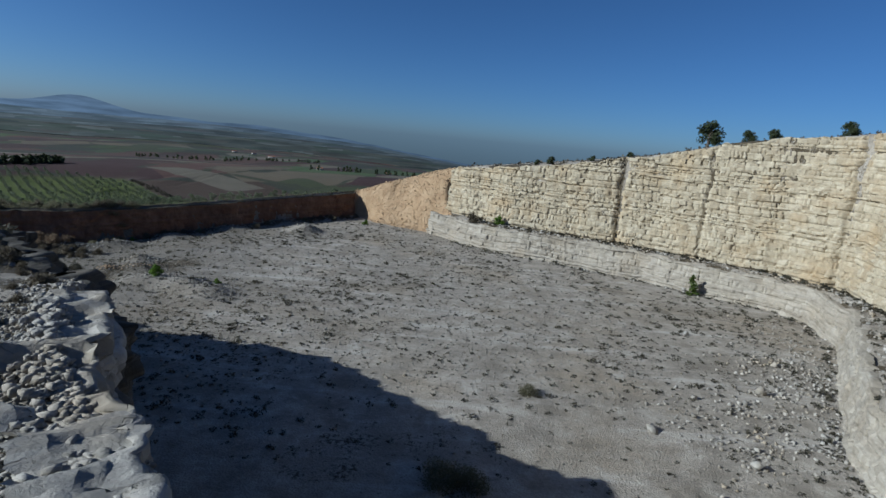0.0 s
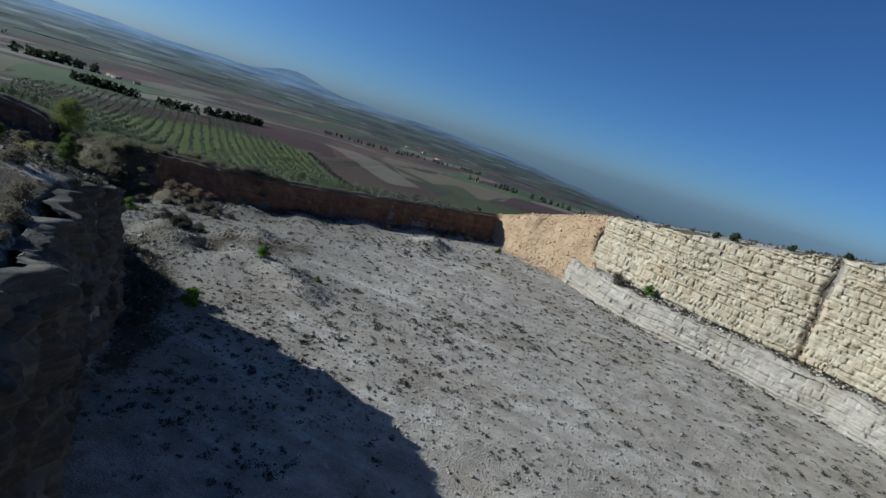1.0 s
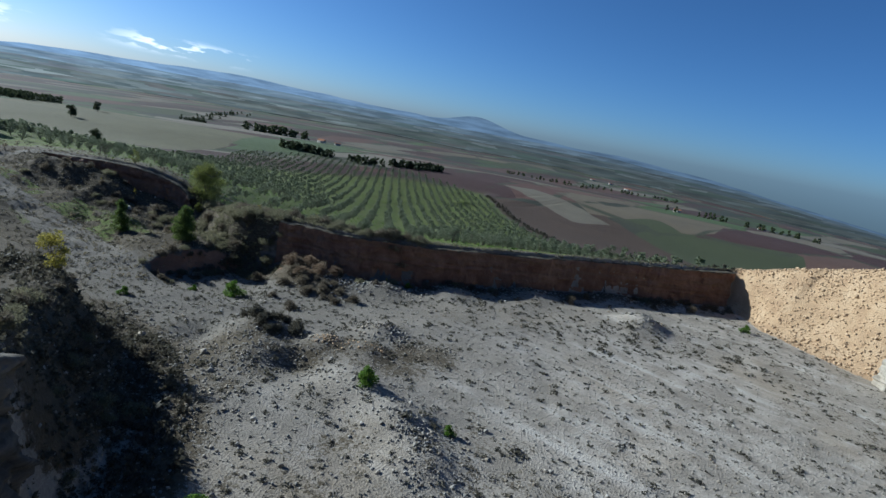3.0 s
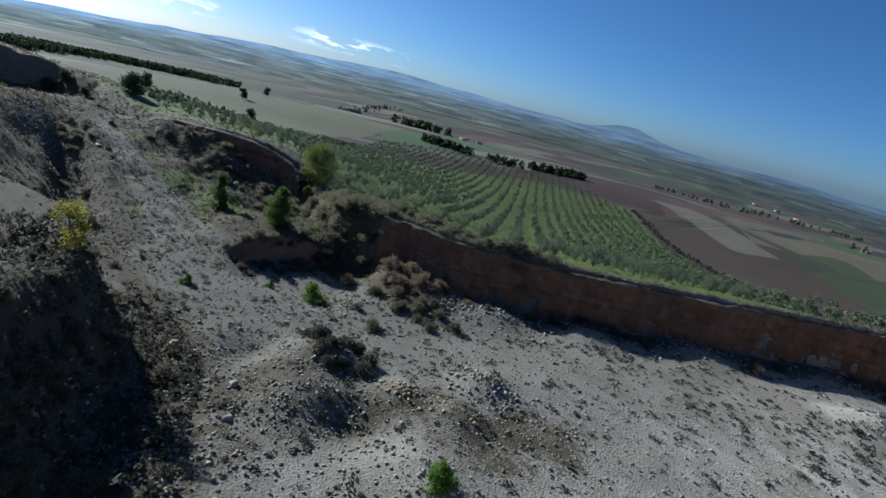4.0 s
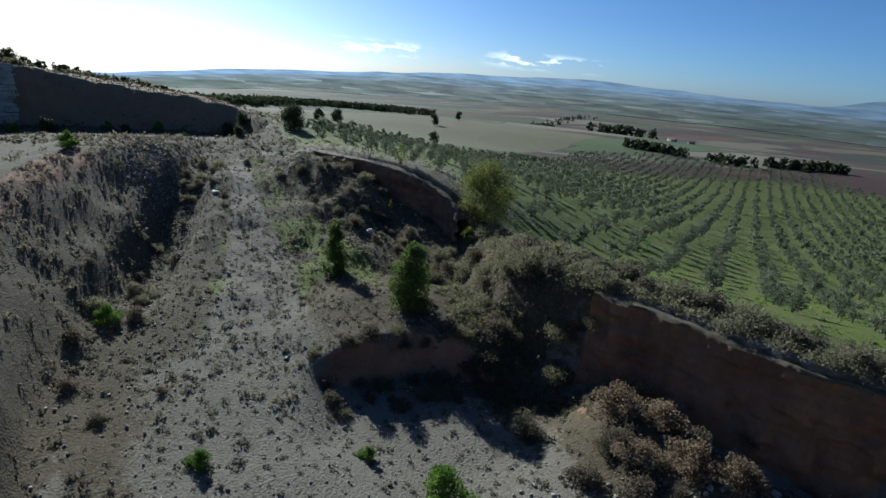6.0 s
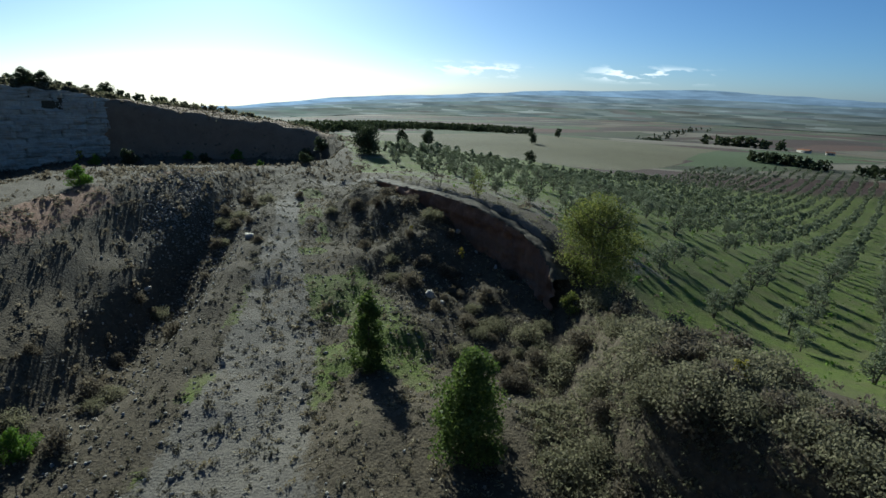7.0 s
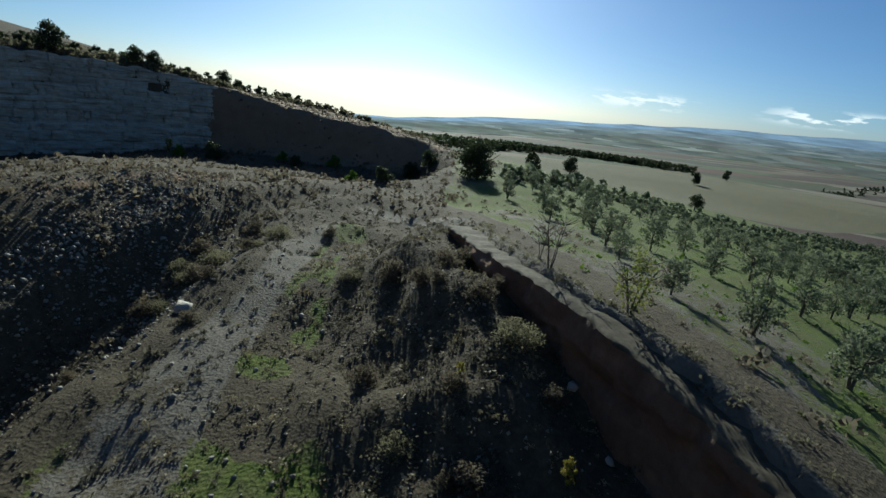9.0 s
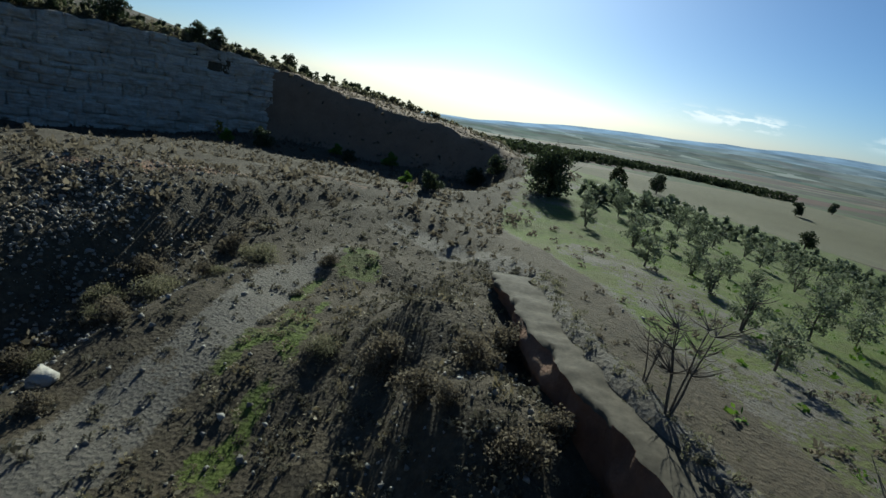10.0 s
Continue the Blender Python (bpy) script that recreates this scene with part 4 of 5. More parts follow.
def wood(r, h, spread, stems=1, limbs=5, rad=0.1, lean=0.25, top=0.75):
    """A trunk of one or more stems with limbs."""
    out = []
    for s in range(stems):
        a = 2 * math.pi * (s + r.random()) / stems
        off = 0.0 if stems == 1 else lean
        pts = [np.array((0.1 * off * math.cos(a), 0.1 * off * math.sin(a), -0.25))]
        for k in range(1, 5):
            z = h * top * k / 4
            pts.append(np.array((off * k / 4 * h * 0.5 * math.cos(a) + r.normal(0, 0.03) * h * 0.3, off * k / 4 * h * 0.5 * math.sin(a) + r.normal(0, 0.03) * h * 0.3, z)))
        out.append(tube(pts, [rad * 1.25, rad, rad * 0.8, rad * 0.6, rad * 0.35]))
        for m_ in range(limbs):
            k = r.integers(2, 5)
            b = a + r.uniform(-2.2, 2.2) if stems > 1 else r.uniform(0, 6.28)
            l = spread * r.uniform(0.5, 0.95)
            q = pts[k]
            e = q + np.array((l * math.cos(b), l * math.sin(b), l * r.uniform(0.35, 0.9)))
            mid = (q + e) / 2 + np.array((0, 0, -0.08 * l))
            out.append(tube([q, mid, e], [rad * 0.5, rad * 0.32, rad * 0.12], 5))
    return out


def clumps_for(r, h, base, wide, n, cone=0.0):
    """Foliage clumps filling a crown from height base to h, of half breadth wide."""
    out = []
    for k in range(n):
        t = (k + r.random()) / n
        z = base + (h - base) * t
        reach = wide * ((1 - t) ** 0.8 * cone + (1 - cone) * math.sqrt(max(0.0, 1 - (2 * t - 0.9) ** 2 * 0.8)))
        a, d = r.uniform(0, 6.28), reach * r.uniform(0.25, 0.8)
        s = wide * r.uniform(0.28, 0.5) * (1 - 0.45 * cone * t)
        out.append((d * math.cos(a), d * math.sin(a), z, s * r.uniform(0.8, 1.2), s * r.uniform(0.8, 1.2), s * r.uniform(0.6, 0.9)))
    return out


def tree(name, label, category, leaf, h, wide, base, n, size, seed, stems=1, rad=0.12, cone=0.0, parts_n=14, limbs=5, lean=0.25, group=""):
    r = np.random.default_rng(seed)
    root = tagged(new(name), label, category, group)
    pieces = wood(r, h, wide, stems, limbs, rad, lean)
    if group == "olive grove":
        part("trunk", mesh_of("trunk", *joined(pieces), [BARK]), root)
    else:
        for k, (v, f) in enumerate(pieces):
            stem = k % (limbs + 1) == 0
            part("trunk" if stem else "limb", mesh_of("trunk" if stem else "limb", v, f, [BARK]), root)
    if n:
        v, f = leaf_cloud(n, clumps_for(r, h, base, wide, parts_n, cone=cone), size, r)
        v[:, 2] = np.maximum(v[:, 2], 0.05)
        part("crown", mesh_of("crown", v, f, [leaf], False), root)
    return root


def stand(root, x, y, turn=0.0, size=1.0, sink=0.05):
    root.matrix_basis = Matrix.LocRotScale((x, y, height(x, y) - sink), Euler((0, 0, turn)), (size, size, size))
    return root


def set_copy(root, x, y, turn, size, sink=0.05):
    ob = copy_thing(root, Matrix.Translation((x, y, height(x, y) - sink)) @ Matrix.Rotation(turn, 4, "Z"))
    ob.scale = (size, size, size)
    return ob


# olive grove, in rows that run down to the north-west
GROVE = [(-152, 102), (-131, 111), (-115, 117), (-99, 124), (-80, 122), (-68, 128), (-50, 158), (-32, 190), (-80, 240), (-112, 290), (-200, 372), (-268, 436), (-345, 446),
         (-420, 372), (-424, 300), (-350, 240), (-262, 180), (-235, 135), (-220, 100), (-195, 88), (-170, 90)]
OLIVES = [tree("olive_tree", "silvery green olive tree standing in mown grass", "olive tree", OLIVE, 3.1 + 0.2 * k, 1.7, 0.8, 950, 0.13, 40 + k, 1 + k % 3, 0.10, parts_n=13, lean=0.3, group="olive grove")
          for k in range(4)]
row_way, row_off = np.array((-0.69, 0.724)), np.array((0.724, 0.69))
spots = []
for a in np.arange(-40, 470, 5.1):
    for b in np.arange(-110, 330, 6.3):
        p = np.array((-100.0, 118.0)) + row_way * a + row_off * b + rng.normal(0, 0.45, 2)
        spots.append((*p, rng.uniform(0.72, 1.12), rng.uniform(0, 6.28), rng.integers(4), rng.random()))
spots = np.array(spots)
young = (spots[:, 0] < -134) & (spots[:, 1] < 122 - (spots[:, 0] + 134) * 0.15)
spots[young, 2] *= 0.95
spots = spots[inside(spots[:, 0], spots[:, 1], GROVE) & (spots[:, 5] > np.where(young, 0.2, 0.05))]
spots = np.concatenate([spots, [(-132.5, 106.3, 1.05, 1, 1, 1), (-130.4, 110.3, 1.0, 2, 2, 1), (-135.6, 102.8, 0.9, 3, 0, 1), (-143.5, 100.9, 0.75, 0.5, 3, 1), (-148.5, 100.5, 0.8, 0.2, 2, 1)]])
spots[:, 2] *= 0.78 + 0.08 * smooth(45, 120, np.hypot(spots[:, 0] + 120, spots[:, 1] - 100))
near_first = np.argsort(np.hypot(spots[:, 0] + 110, spots[:, 1] - 100))
first = {}
for k in near_first[:300]:
    x, y, s, a, kind, _ = spots[k]
    kind = int(kind)
    if kind not in first:
        first[kind] = stand(OLIVES[kind], x, y, a, s)
    else:
        set_copy(OLIVES[kind], x, y, a, s)
vs, fs, ws, wf, n1, n2 = [], [], [], [], 0, 0
LITE = []
for k in range(5):
    r = np.random.default_rng(60 + k)
    LITE.append((leaf_cloud(62, clumps_for(r, 3.5, 1.0, 1.7, 7), 0.5, r), tube([(0, 0, -0.2), (0.1, 0.05, 1.6)], [0.13, 0.08], 4)))
for k in near_first[300:]:
    x, y, s, a, kind, _ = spots[k]
    (v, f), (tv, tf) = LITE[int(k) % 5]
    c, s_ = math.cos(a) * s, math.sin(a) * s
    at = np.array((x, y, height(x, y)))
    for src, dst in ((v, vs), (tv, ws)):
        dst.append(np.stack([src[:, 0] * c - src[:, 1] * s_, src[:, 0] * s_ + src[:, 1] * c, src[:, 2] * s], -1) + at)
    fs.append(f + n1)
    wf.append(tf + n2)
    n1 += len(v)
    n2 += len(tv)
far_grove = tagged(new("olive_grove"), "rows of silvery olive trees running down to the valley", "olive trees", kind="stuff")
part("crown", mesh_of("crown", np.concatenate(vs), np.concatenate(fs), [OLIVE], False), far_grove)
part("trunk", mesh_of("trunk", np.concatenate(ws), np.concatenate(wf), [BARK]), far_grove)

# single trees
stand(tree("pine_tree", "young bushy green pine on the edge of the hollow", "pine tree", PINE, 5.7, 2.4, 0.2, 13000, 0.10, 70, 1, 0.12, 0.55, 60), -95.0, 94.0, 0.4)
stand(tree("pine_tree", "slim young green pine beside the track", "pine tree", PINE, 5.5, 1.7, 0.3, 8000, 0.10, 71, 1, 0.09, 0.6, 44), -106.3, 88.3, 1.4)
stand(tree("broadleaf_tree", "leafy yellow-green tree at the end of the red bank", "tree", LIME, 7.2, 3.6, 0.7, 24000, 0.08, 72, 3, 0.15, 0.0, 60, 6), -113.6, 107.6, 0.7)
stand(tree("broadleaf_tree", "small yellow-leaved autumn tree on the spoil slope", "tree", YELLOW, 3.9, 1.7, 0.9, 1800, 0.11, 73, 3, 0.07, 0.0, 12), -67.6, 67.6, 0.1)
stand(tree("broadleaf_tree", "big dark rounded evergreen tree beside the meadow", "tree", DARKLEAF, 5.2, 3.7, 0.3, 4500, 0.2, 74, 2, 0.2, 0.0, 34), -187, 85.0, 0.1)
stand(tree("broadleaf_tree", "dark evergreen tree at the meadow's edge", "tree", DARKLEAF, 5.2, 2.2, 1.0, 1200, 0.26, 75, 1, 0.15, 0.0, 14), -226, 93.0, 0.1)
stand(tree("sapling", "leggy sapling with sparse yellow-green leaves on the rim", "tree", LIME, 3.1, 1.5, 0.6, 700, 0.08, 76, 4, 0.05, 0.0, 12, 5, 0.5), -128.8, 99.3, 0.3)
stand(tree("bare_tree", "leafless pale-twigged tree on the rim of the red bank", "tree", None, 3.6, 1.1, 0.6, 0, 0.1, 77, 4, 0.035, 0.0, 1, 24, 0.3), -134.2, 95.6, 0.3)
stand(tree("bare_tree", "small leafless tree on the rim of the red bank", "tree", None, 2.6, 0.8, 0.6, 0, 0.1, 78, 3, 0.028, 0.0, 1, 18, 0.3), -136.0, 95.0, 1.3)
oak = tree("oak_tree", "dark round evergreen oak on the cliff top", "tree", DARKLEAF, 5.8, 3.3, 1.4, 2200, 0.26, 79, 1, 0.25, 0.0, 20, group="cliff-top trees")
stand(oak, 68.5, 131.5)
for x, y, s in ((-207, -11.5, 1.0), (-220, -2, 0.75), (-223, 0.5, 0.7), (-243, 6, 0.75), (-247, 8, 0.55), (-199, -18, 0.6), (-195, -20, 0.6)):
    set_copy(oak, x, y, x, s)
conifer = tree("conifer", "small dense dark green conifer at the foot of the face", "conifer", PINE, 4.4, 1.5, 0.1, 1300, 0.18, 80, 1, 0.12, 0.85, 22)
stand(conifer, 61.0, 110.2)

# bushes
def bush(name, label, leaf, h, wide, n, size, seed, group="", clumps=16):
    r = np.random.default_rng(seed)
    v, f = leaf_cloud(n, clumps_for(r, h * 0.95, 0.05, wide, clumps), size, r)
    v[:, 2] = np.maximum(v[:, 2], 0.0)
    root = tagged(new(name), label, "bush", group)
    part("foliage", mesh_of("foliage", v, f, [leaf], False), root)
    for k in range(3):
        a = 2.1 * k + r.uniform(-0.4, 0.4)
        reach = wide * r.uniform(0.5, 0.8)
        pts = [np.array((0.06 * math.cos(a), 0.06 * math.sin(a), -0.1)), np.array((reach * 0.4 * math.cos(a), reach * 0.4 * math.sin(a), h * 0.45)), np.array((reach * math.cos(a), reach * math.sin(a), h * 0.9))]
        part("stem", mesh_of("stem", *tube(pts, [0.035 * h, 0.024 * h, 0.008 * h], 5), [BARK]), root)
    return root


GREENBUSH = bush("bush", "bright green rounded bush on the quarry floor", BRIGHT, 2.2, 1.75, 4200, 0.085, 90, "green bushes")
stand(GREENBUSH, -75.0, 92.0)
for x, y, s in ((22.2, 143.6, 1.05), (-34.2, 65.2, 0.85), (-39.8, 85.8, 0.8), (-30, 87, 0.4), (-79.5, 78.7, 0.5), (-98.8, 69.0, 0.75), (-79.6, 88.3, 0.42), (-63, 117.5, 0.42), (-17, 160, 0.62), (-131.8, 56.5, 0.9),
                (-219, 36, 0.9), (-219, 48.5, 1.1), (-208, 57, 0.8), (-205, 20, 1.0), (-196, 62, 0.7)):
    set_copy(GREENBUSH, x, y, x * 1.7, s)
DARKBUSH = bush("bush", "dark green dense bush on the shelf", DARKLEAF, 2.8, 2.0, 2400, 0.15, 91, "dark bushes")
stand(DARKBUSH, 30.5, 145.0, 0, 0.5)
for x, y, s in ((-208, 26, 1.2), (-214, 42, 0.8), (34, 144.5, 0.7), (75, 126, 0.9), (79, 123, 0.8), (89, 114, 1.0), (52, 136, 0.5), (44, 140.5, 0.5), (-174, 73.5, 0.7), (-219, 67, 1.1), (-218, 71, 1.2)):
    set_copy(DARKBUSH, x, y, x * 1.3, s)
YBUSH = bush("bush", "small bright yellow autumn bush below the far cliff", YELLOW, 3.2, 0.9, 500, 0.16, 92, "yellow bushes")
stand(YBUSH, -209.5, 14, 0, 1.0)
for x, y, s in ((-66, 115, 0.35), (-122.5, 97.0, 0.4), (-126, 92.0, 0.28), (-92.5, 106.5, 0.5), (-84, 113, 0.5)):
    set_copy(YBUSH, x, y, x, s)
DRYBUSH = bush("dry_bush", "grey-brown leafless brush growing on stony ground", DRYLEAF, 1.35, 1.35, 1700, 0.085, 93, "dry brush")
stand(DRYBUSH, 15.0, 144.6, 0, 1.7)
for x, y, s in ((-4.5, 10.5, 0.6), (-8.5, 15.5, 0.5), (-7.2, 17.5, 0.55), (-11.5, 20.5, 0.55), (-13, 18, 0.5), (-1.5, 7.0, 0.5), (-22, 36, 0.7), (-26, 39, 0.8), (-33, 43, 0.9)):
    set_copy(DRYBUSH, x, y, x * 2, s, 0.1)
BRAMBLE = bush("bramble", "dull green bramble thicket on the mound", BRIAR, 0.95, 1.7, 2600, 0.072, 94, "bramble thickets", 26)
stand(BRAMBLE, -100, 106)
set_copy(BRAMBLE, 9.9, 39.6, 1.4, 1.3)
set_copy(BRAMBLE, 12.2, 39.2, 2.4, 1.1)
set_copy(BRAMBLE, 19.4, 57.2, 0.4, 0.8)
DARKSCRUB = bush("dry_bush", "dark brown woody scrub on a low mound", TUFT, 1.2, 1.3, 1500, 0.09, 96, "dark scrub")
stand(DARKSCRUB, -60.5, 86.2)
LIMEBUSH = bush("bush", "small yellow-green shrub below the end of the red bank", LIME, 1.9, 1.1, 1500, 0.08, 97, "yellow-green shrubs")
stand(LIMEBUSH, -111.4, 105.0)
RUSTBUSH = bush("dry_bush", "russet dry shrub against the bank", RUST, 1.6, 1.8, 3200, 0.085, 95, "russet shrubs")
stand(RUSTBUSH, -75.5, 106.5)
for x, y, s in ((-72, 105, 0.95), (-77.5, 104, 1.0), (-79, 106.5, 0.8), (-70.5, 107.5, 0.8), (-74, 103, 0.8)):
    set_copy(RUSTBUSH, x, y, x, s)
r = np.random.default_rng(12)
for k in range(75):  # the overgrown mound and the rim above the earth face
    t = r.random()
    if k < 45:
        x, y = -101 + r.normal(0, 6.5), 107.5 + r.normal(0, 2.8)
    else:
        q = r.uniform(0, 1)
        x, y = -92 + 28 * q, np.interp(q, [0, 0.3, 0.7, 1.0], [107, 111, 114.5, 122]) + r.normal(0, 0.9)
    set_copy(BRAMBLE if r.random() < 0.7 else DRYBUSH, x, y, t * 6, r.uniform(0.7, 1.35), 0.25)
for k in range(150):  # brush on the hummocks, in the gully and along the foot of the banks
    w = r.random()
    if w < 0.35:
        x, y = r.uniform(-142, -102), 0
        y = np.interp(x, [-145, -112], [86, 98]) + r.normal(0, 3.0)
    elif w < 0.6:
        x = r.uniform(-148, -84)
        y = np.interp(x, [-150, -128, -100, -84], [70, 69, 67, 72]) + r.normal(0, 3.5)
    elif w < 0.8:
        q = r.random()
        x, y = -72 + 46 * q + 2.5 + r.normal(0, 1.6), 109 + 62 * q ** 1.1 + r.normal(0, 1.6)
    else:
        x, y = r.uniform(-64, -38), 0
        y = np.interp(x, [-64, -38], [70, 60]) + r.normal(0, 3)
    if land(np.array([x]), np.array([y]))[1][0] < -0.4 or w >= 0.8:
        set_copy(DRYBUSH if r.random() < 0.7 else BRAMBLE, x, y, k, r.uniform(0.4, 0.95), 0.1)

for k in range(46):  # brush round the heap under the earth face and along the near rim
    if k < 30:
        x, y = -70 + r.normal(0, 5), 103 + r.normal(0, 3.5)
    else:
        q = r.random()
        x, y = -6 - 16 * q + r.normal(0, 1.0), 20 + 14 * q + r.normal(0, 1.2)
    set_copy(DRYBUSH, x, y, k * 2.1, r.uniform(0.45, 1.0) * (1 if k < 30 else 0.55), 0.1)

for k in range(16):  # brush on the mound in the middle of the floor
    set_copy(DARKSCRUB, -58.5 + r.normal(0, 1.7), 87.3 + r.normal(0, 1.7), k * 1.9, r.uniform(0.6, 1.0), 0.1)
for k in range(24):  # brush round the hollow under the earth face
    a = k * 0.27
    x, y = -90.3 + 1.2 * math.sin(a * 3) + (k % 4) * 1.6, 85.5 + k * 0.55
    set_copy(DRYBUSH if k % 3 else BRAMBLE, x, y, a, 0.35 + 0.5 * r.random(), 0.12)
for k in range(34):  # brambles tumbling down the end of the mound
    set_copy(BRAMBLE if k % 3 else DRYBUSH, r.uniform(-96, -84.5), r.uniform(98.5, 107.5), k * 1.3, r.uniform(0.7, 1.2), 0.25)

# low tufts all over: too many to count
def scatter(name, label, category, leaf, places, n, size, tall, seed, wide=0.34):
    r = np.random.default_rng(seed)
    kinds = []
    for k in range(6):
        v, f = leaf_cloud(n, [(0, 0, tall * 0.35, wide, wide, tall * 0.5), (wide * 0.4, wide * 0.23, tall * 0.28, wide * 0.82, wide * 0.76, tall * 0.38)], size, r, 0.6)
        v[:, 2] = np.maximum(v[:, 2], 0)
        kinds.append((v, f))
    vs, fs, n_ = [], [], 0
    for k, (x, y, s) in enumerate(places):
        v, f = kinds[k % 6]
        a = r.uniform(0, 6.28)
        c, s_ = math.cos(a) * s, math.sin(a) * s
        vs.append(np.stack([v[:, 0] * c - v[:, 1] * s_ + x, v[:, 0] * s_ + v[:, 1] * c + y, v[:, 2] * s * r.uniform(0.8, 1.3) + height(x, y) - 0.03], -1))
        fs.append(f + n_)
        n_ += len(v)
    return tagged(new(name, mesh_of(name, np.concatenate(vs), np.concatenate(fs), [leaf], False)), label, category, kind="stuff")


def spread(n, box, seed, keep):
    r = np.random.default_rng(seed)
    x, y = r.uniform(box[0], box[1], n), r.uniform(box[2], box[3], n)
    _, d = land(x, y)
    s = (0.45 + 0.85 * r.random(n) ** 2) * (1 + 0.6 * (r.random(n) < 0.08))
    ok = keep(x, y, d, r.random(n))
    return list(zip(x[ok], y[ok], s[ok]))


scatter("scrub", "brambles and dry grass smothering the mound and rim", "scrub", BRIAR,
        spread(7000, (-116, -60, 97, 126), 28, lambda x, y, d, u: (d > np.where((x > -106) & (x < -86) & (y > 97.5), -6.0, 0.6)) & (d < 8) & (u < 0.8)), 34, 0.075, 0.5, 11)
scatter("scrub", "brambles and straw hanging down the end of the mound", "scrub", BRIAR,
        spread(2600, (-100, -81, 98, 111), 33, lambda x, y, d, u: (x + 81 < (y - 98) * -0.4 + 0) | (d > -3)), 30, 0.075, 0.5, 16)
scatter("scrub", "dense dark brush on the spoil slope", "scrub", TUFT,
        spread(8000, (-80, -30, 44, 80), 29, lambda x, y, d, u: (d > -4) & (u < smooth(13, 5, d + 3 * lumps(x, y, 5, 3))) & (u < smooth(-80, -68, x) * smooth(-30, -38, x))), 15, 0.16, 0.7, 12)
scatter("scrub", "dry brush on the steep bank below the shelf", "scrub", DRYLEAF,
        spread(9000, (-165, -88, 42, 70), 30, lambda x, y, d, u: (d > -12) & (d < 9) & (u < np.where((d > 0) & (d < 3.5), 0.2, 0.4))), 20, 0.11, 0.45, 13)
patch = lambda x, y: smooth(-0.35, 0.5, rough(x, y, 16, 3, 83))
scatter("scrub", "low grey-green thyme tufts on the crushed stone", "scrub", TUFT,
        spread(20000, (-75, 76, 40, 172), 21, lambda x, y, d, u: (d < -0.6) & (u < 0.10 + 0.14 * smooth(20, -20, x) + 0.6 * patch(x, y) * (0.5 + 0.5 * smooth(20, -40, x)))), 22, 0.11, 0.24, 5, 0.40)
scatter("scrub", "dark woody tufts in loose patches over the quarry floor", "scrub", TUFT,
        spread(5200, (-60, 74, 46, 168), 46, lambda x, y, d, u: (d < -1.0) & (u < 0.05 + 0.75 * smooth(0.05, 0.6, rough(x, y, 20, 3, 87)))), 34, 0.11, 0.36, 18, 0.60)
scatter("scrub", "dense low tufts on the stony track and its sides", "scrub", TUFTWEST,
        spread(7000, (-162, -62, 62, 104), 22, lambda x, y, d, u: (d < 1.0) & (u < 0.8)), 30, 0.07, 0.26, 6, 0.26)
scatter("scrub", "dry grass and brush on the banks and rims", "scrub", DRYLEAF,
        spread(9000, (-175, 0, 0, 135), 23, lambda x, y, d, u: (d > 0.3) & (d < 16) & (u < 0.55) & (y < 122)), 22, 0.11, 0.5, 7)
scatter("scrub", "dark thyme and rosemary scrub over the hummocks", "scrub", TUFT,
        spread(4200, (-152, -106, 82, 103), 45, lambda x, y, d, u: (d < 0.0) & (u < 0.8 * smooth(-0.1, 0.6, rough(x, y, 7, 2, 85)))), 30, 0.075, 0.32, 17, 0.42)
scatter("scrub", "straw-coloured grass tufts among the hummocks", "scrub", STRAW,
        spread(2600, (-150, -84, 78, 104), 24, lambda x, y, d, u: (d < 0.5) & (u < 0.5)), 22, 0.08, 0.42, 8)
scatter("scrub", "dry tufts on the shelf and on the cliff tops", "scrub", DRYLEAF,
        spread(11000, (-250, -140, -40, 85), 25, lambda x, y, d, u: (d > 1.0) & (u < 0.7)) + spread(5000, (4, 125, 40, 185), 26, lambda x, y, d, u: (d > 5.5) & (u < 0.45)), 10, 0.2, 0.6, 9)
scatter("grass", "grass tufts under the olive trees", "grass", BRIGHT,
        spread(5000, (-190, -60, 96, 190), 27, lambda x, y, d, u: (d > 3.5) & (u < 0.5)), 10, 0.12, 0.3, 10)


def beside(path, d, n, wide, seed, lo, hi):
    """n places along path, about d metres to its right."""
    r = np.random.default_rng(seed)
    t, xy = along(shifted(path, d), 0.5)
    k = r.integers(0, len(t), n)
    q = xy[k] + r.normal(0, wide, (n, 2))
    return list(zip(q[:, 0], q[:, 1], lo + (hi - lo) * r.random(n) ** 2.2))


scatter("scrub", "dark shrubs and tufts along the bench and the foot of the face", "scrub", TUFT,
        beside(CLIFF, 6.2, 330, 0.5, 51, 0.6, 2.2) + beside(CLIFF, 3.5, 160, 1.3, 52, 0.5, 1.8) + beside(CLIFF, -1.4, 260, 0.6, 53, 0.5, 1.6), 24, 0.14, 0.4, 15)


EAST_RIM = [(-23.5, 175.5), (-33, 164), (-44, 149), (-54, 134), (-63.5, 120), (-72, 111.5), (-79, 108.5), (-84, 105)]
RED_RIM = [(-113.5, 104.2), (-117, 103.4), (-122.5, 101), (-129, 97), (-135, 93.5), (-140, 91), (-147, 88.6)]
scatter("scrub", "dry grass and brush hanging over the top of the earth banks", "scrub", BRIAR,
        beside(EAST_RIM, 1.1, 900, 0.6, 57, 0.5, 1.6) + beside(RED_RIM, 1.2, 420, 0.7, 58, 0.3, 0.9), 26, 0.08, 0.45, 19)


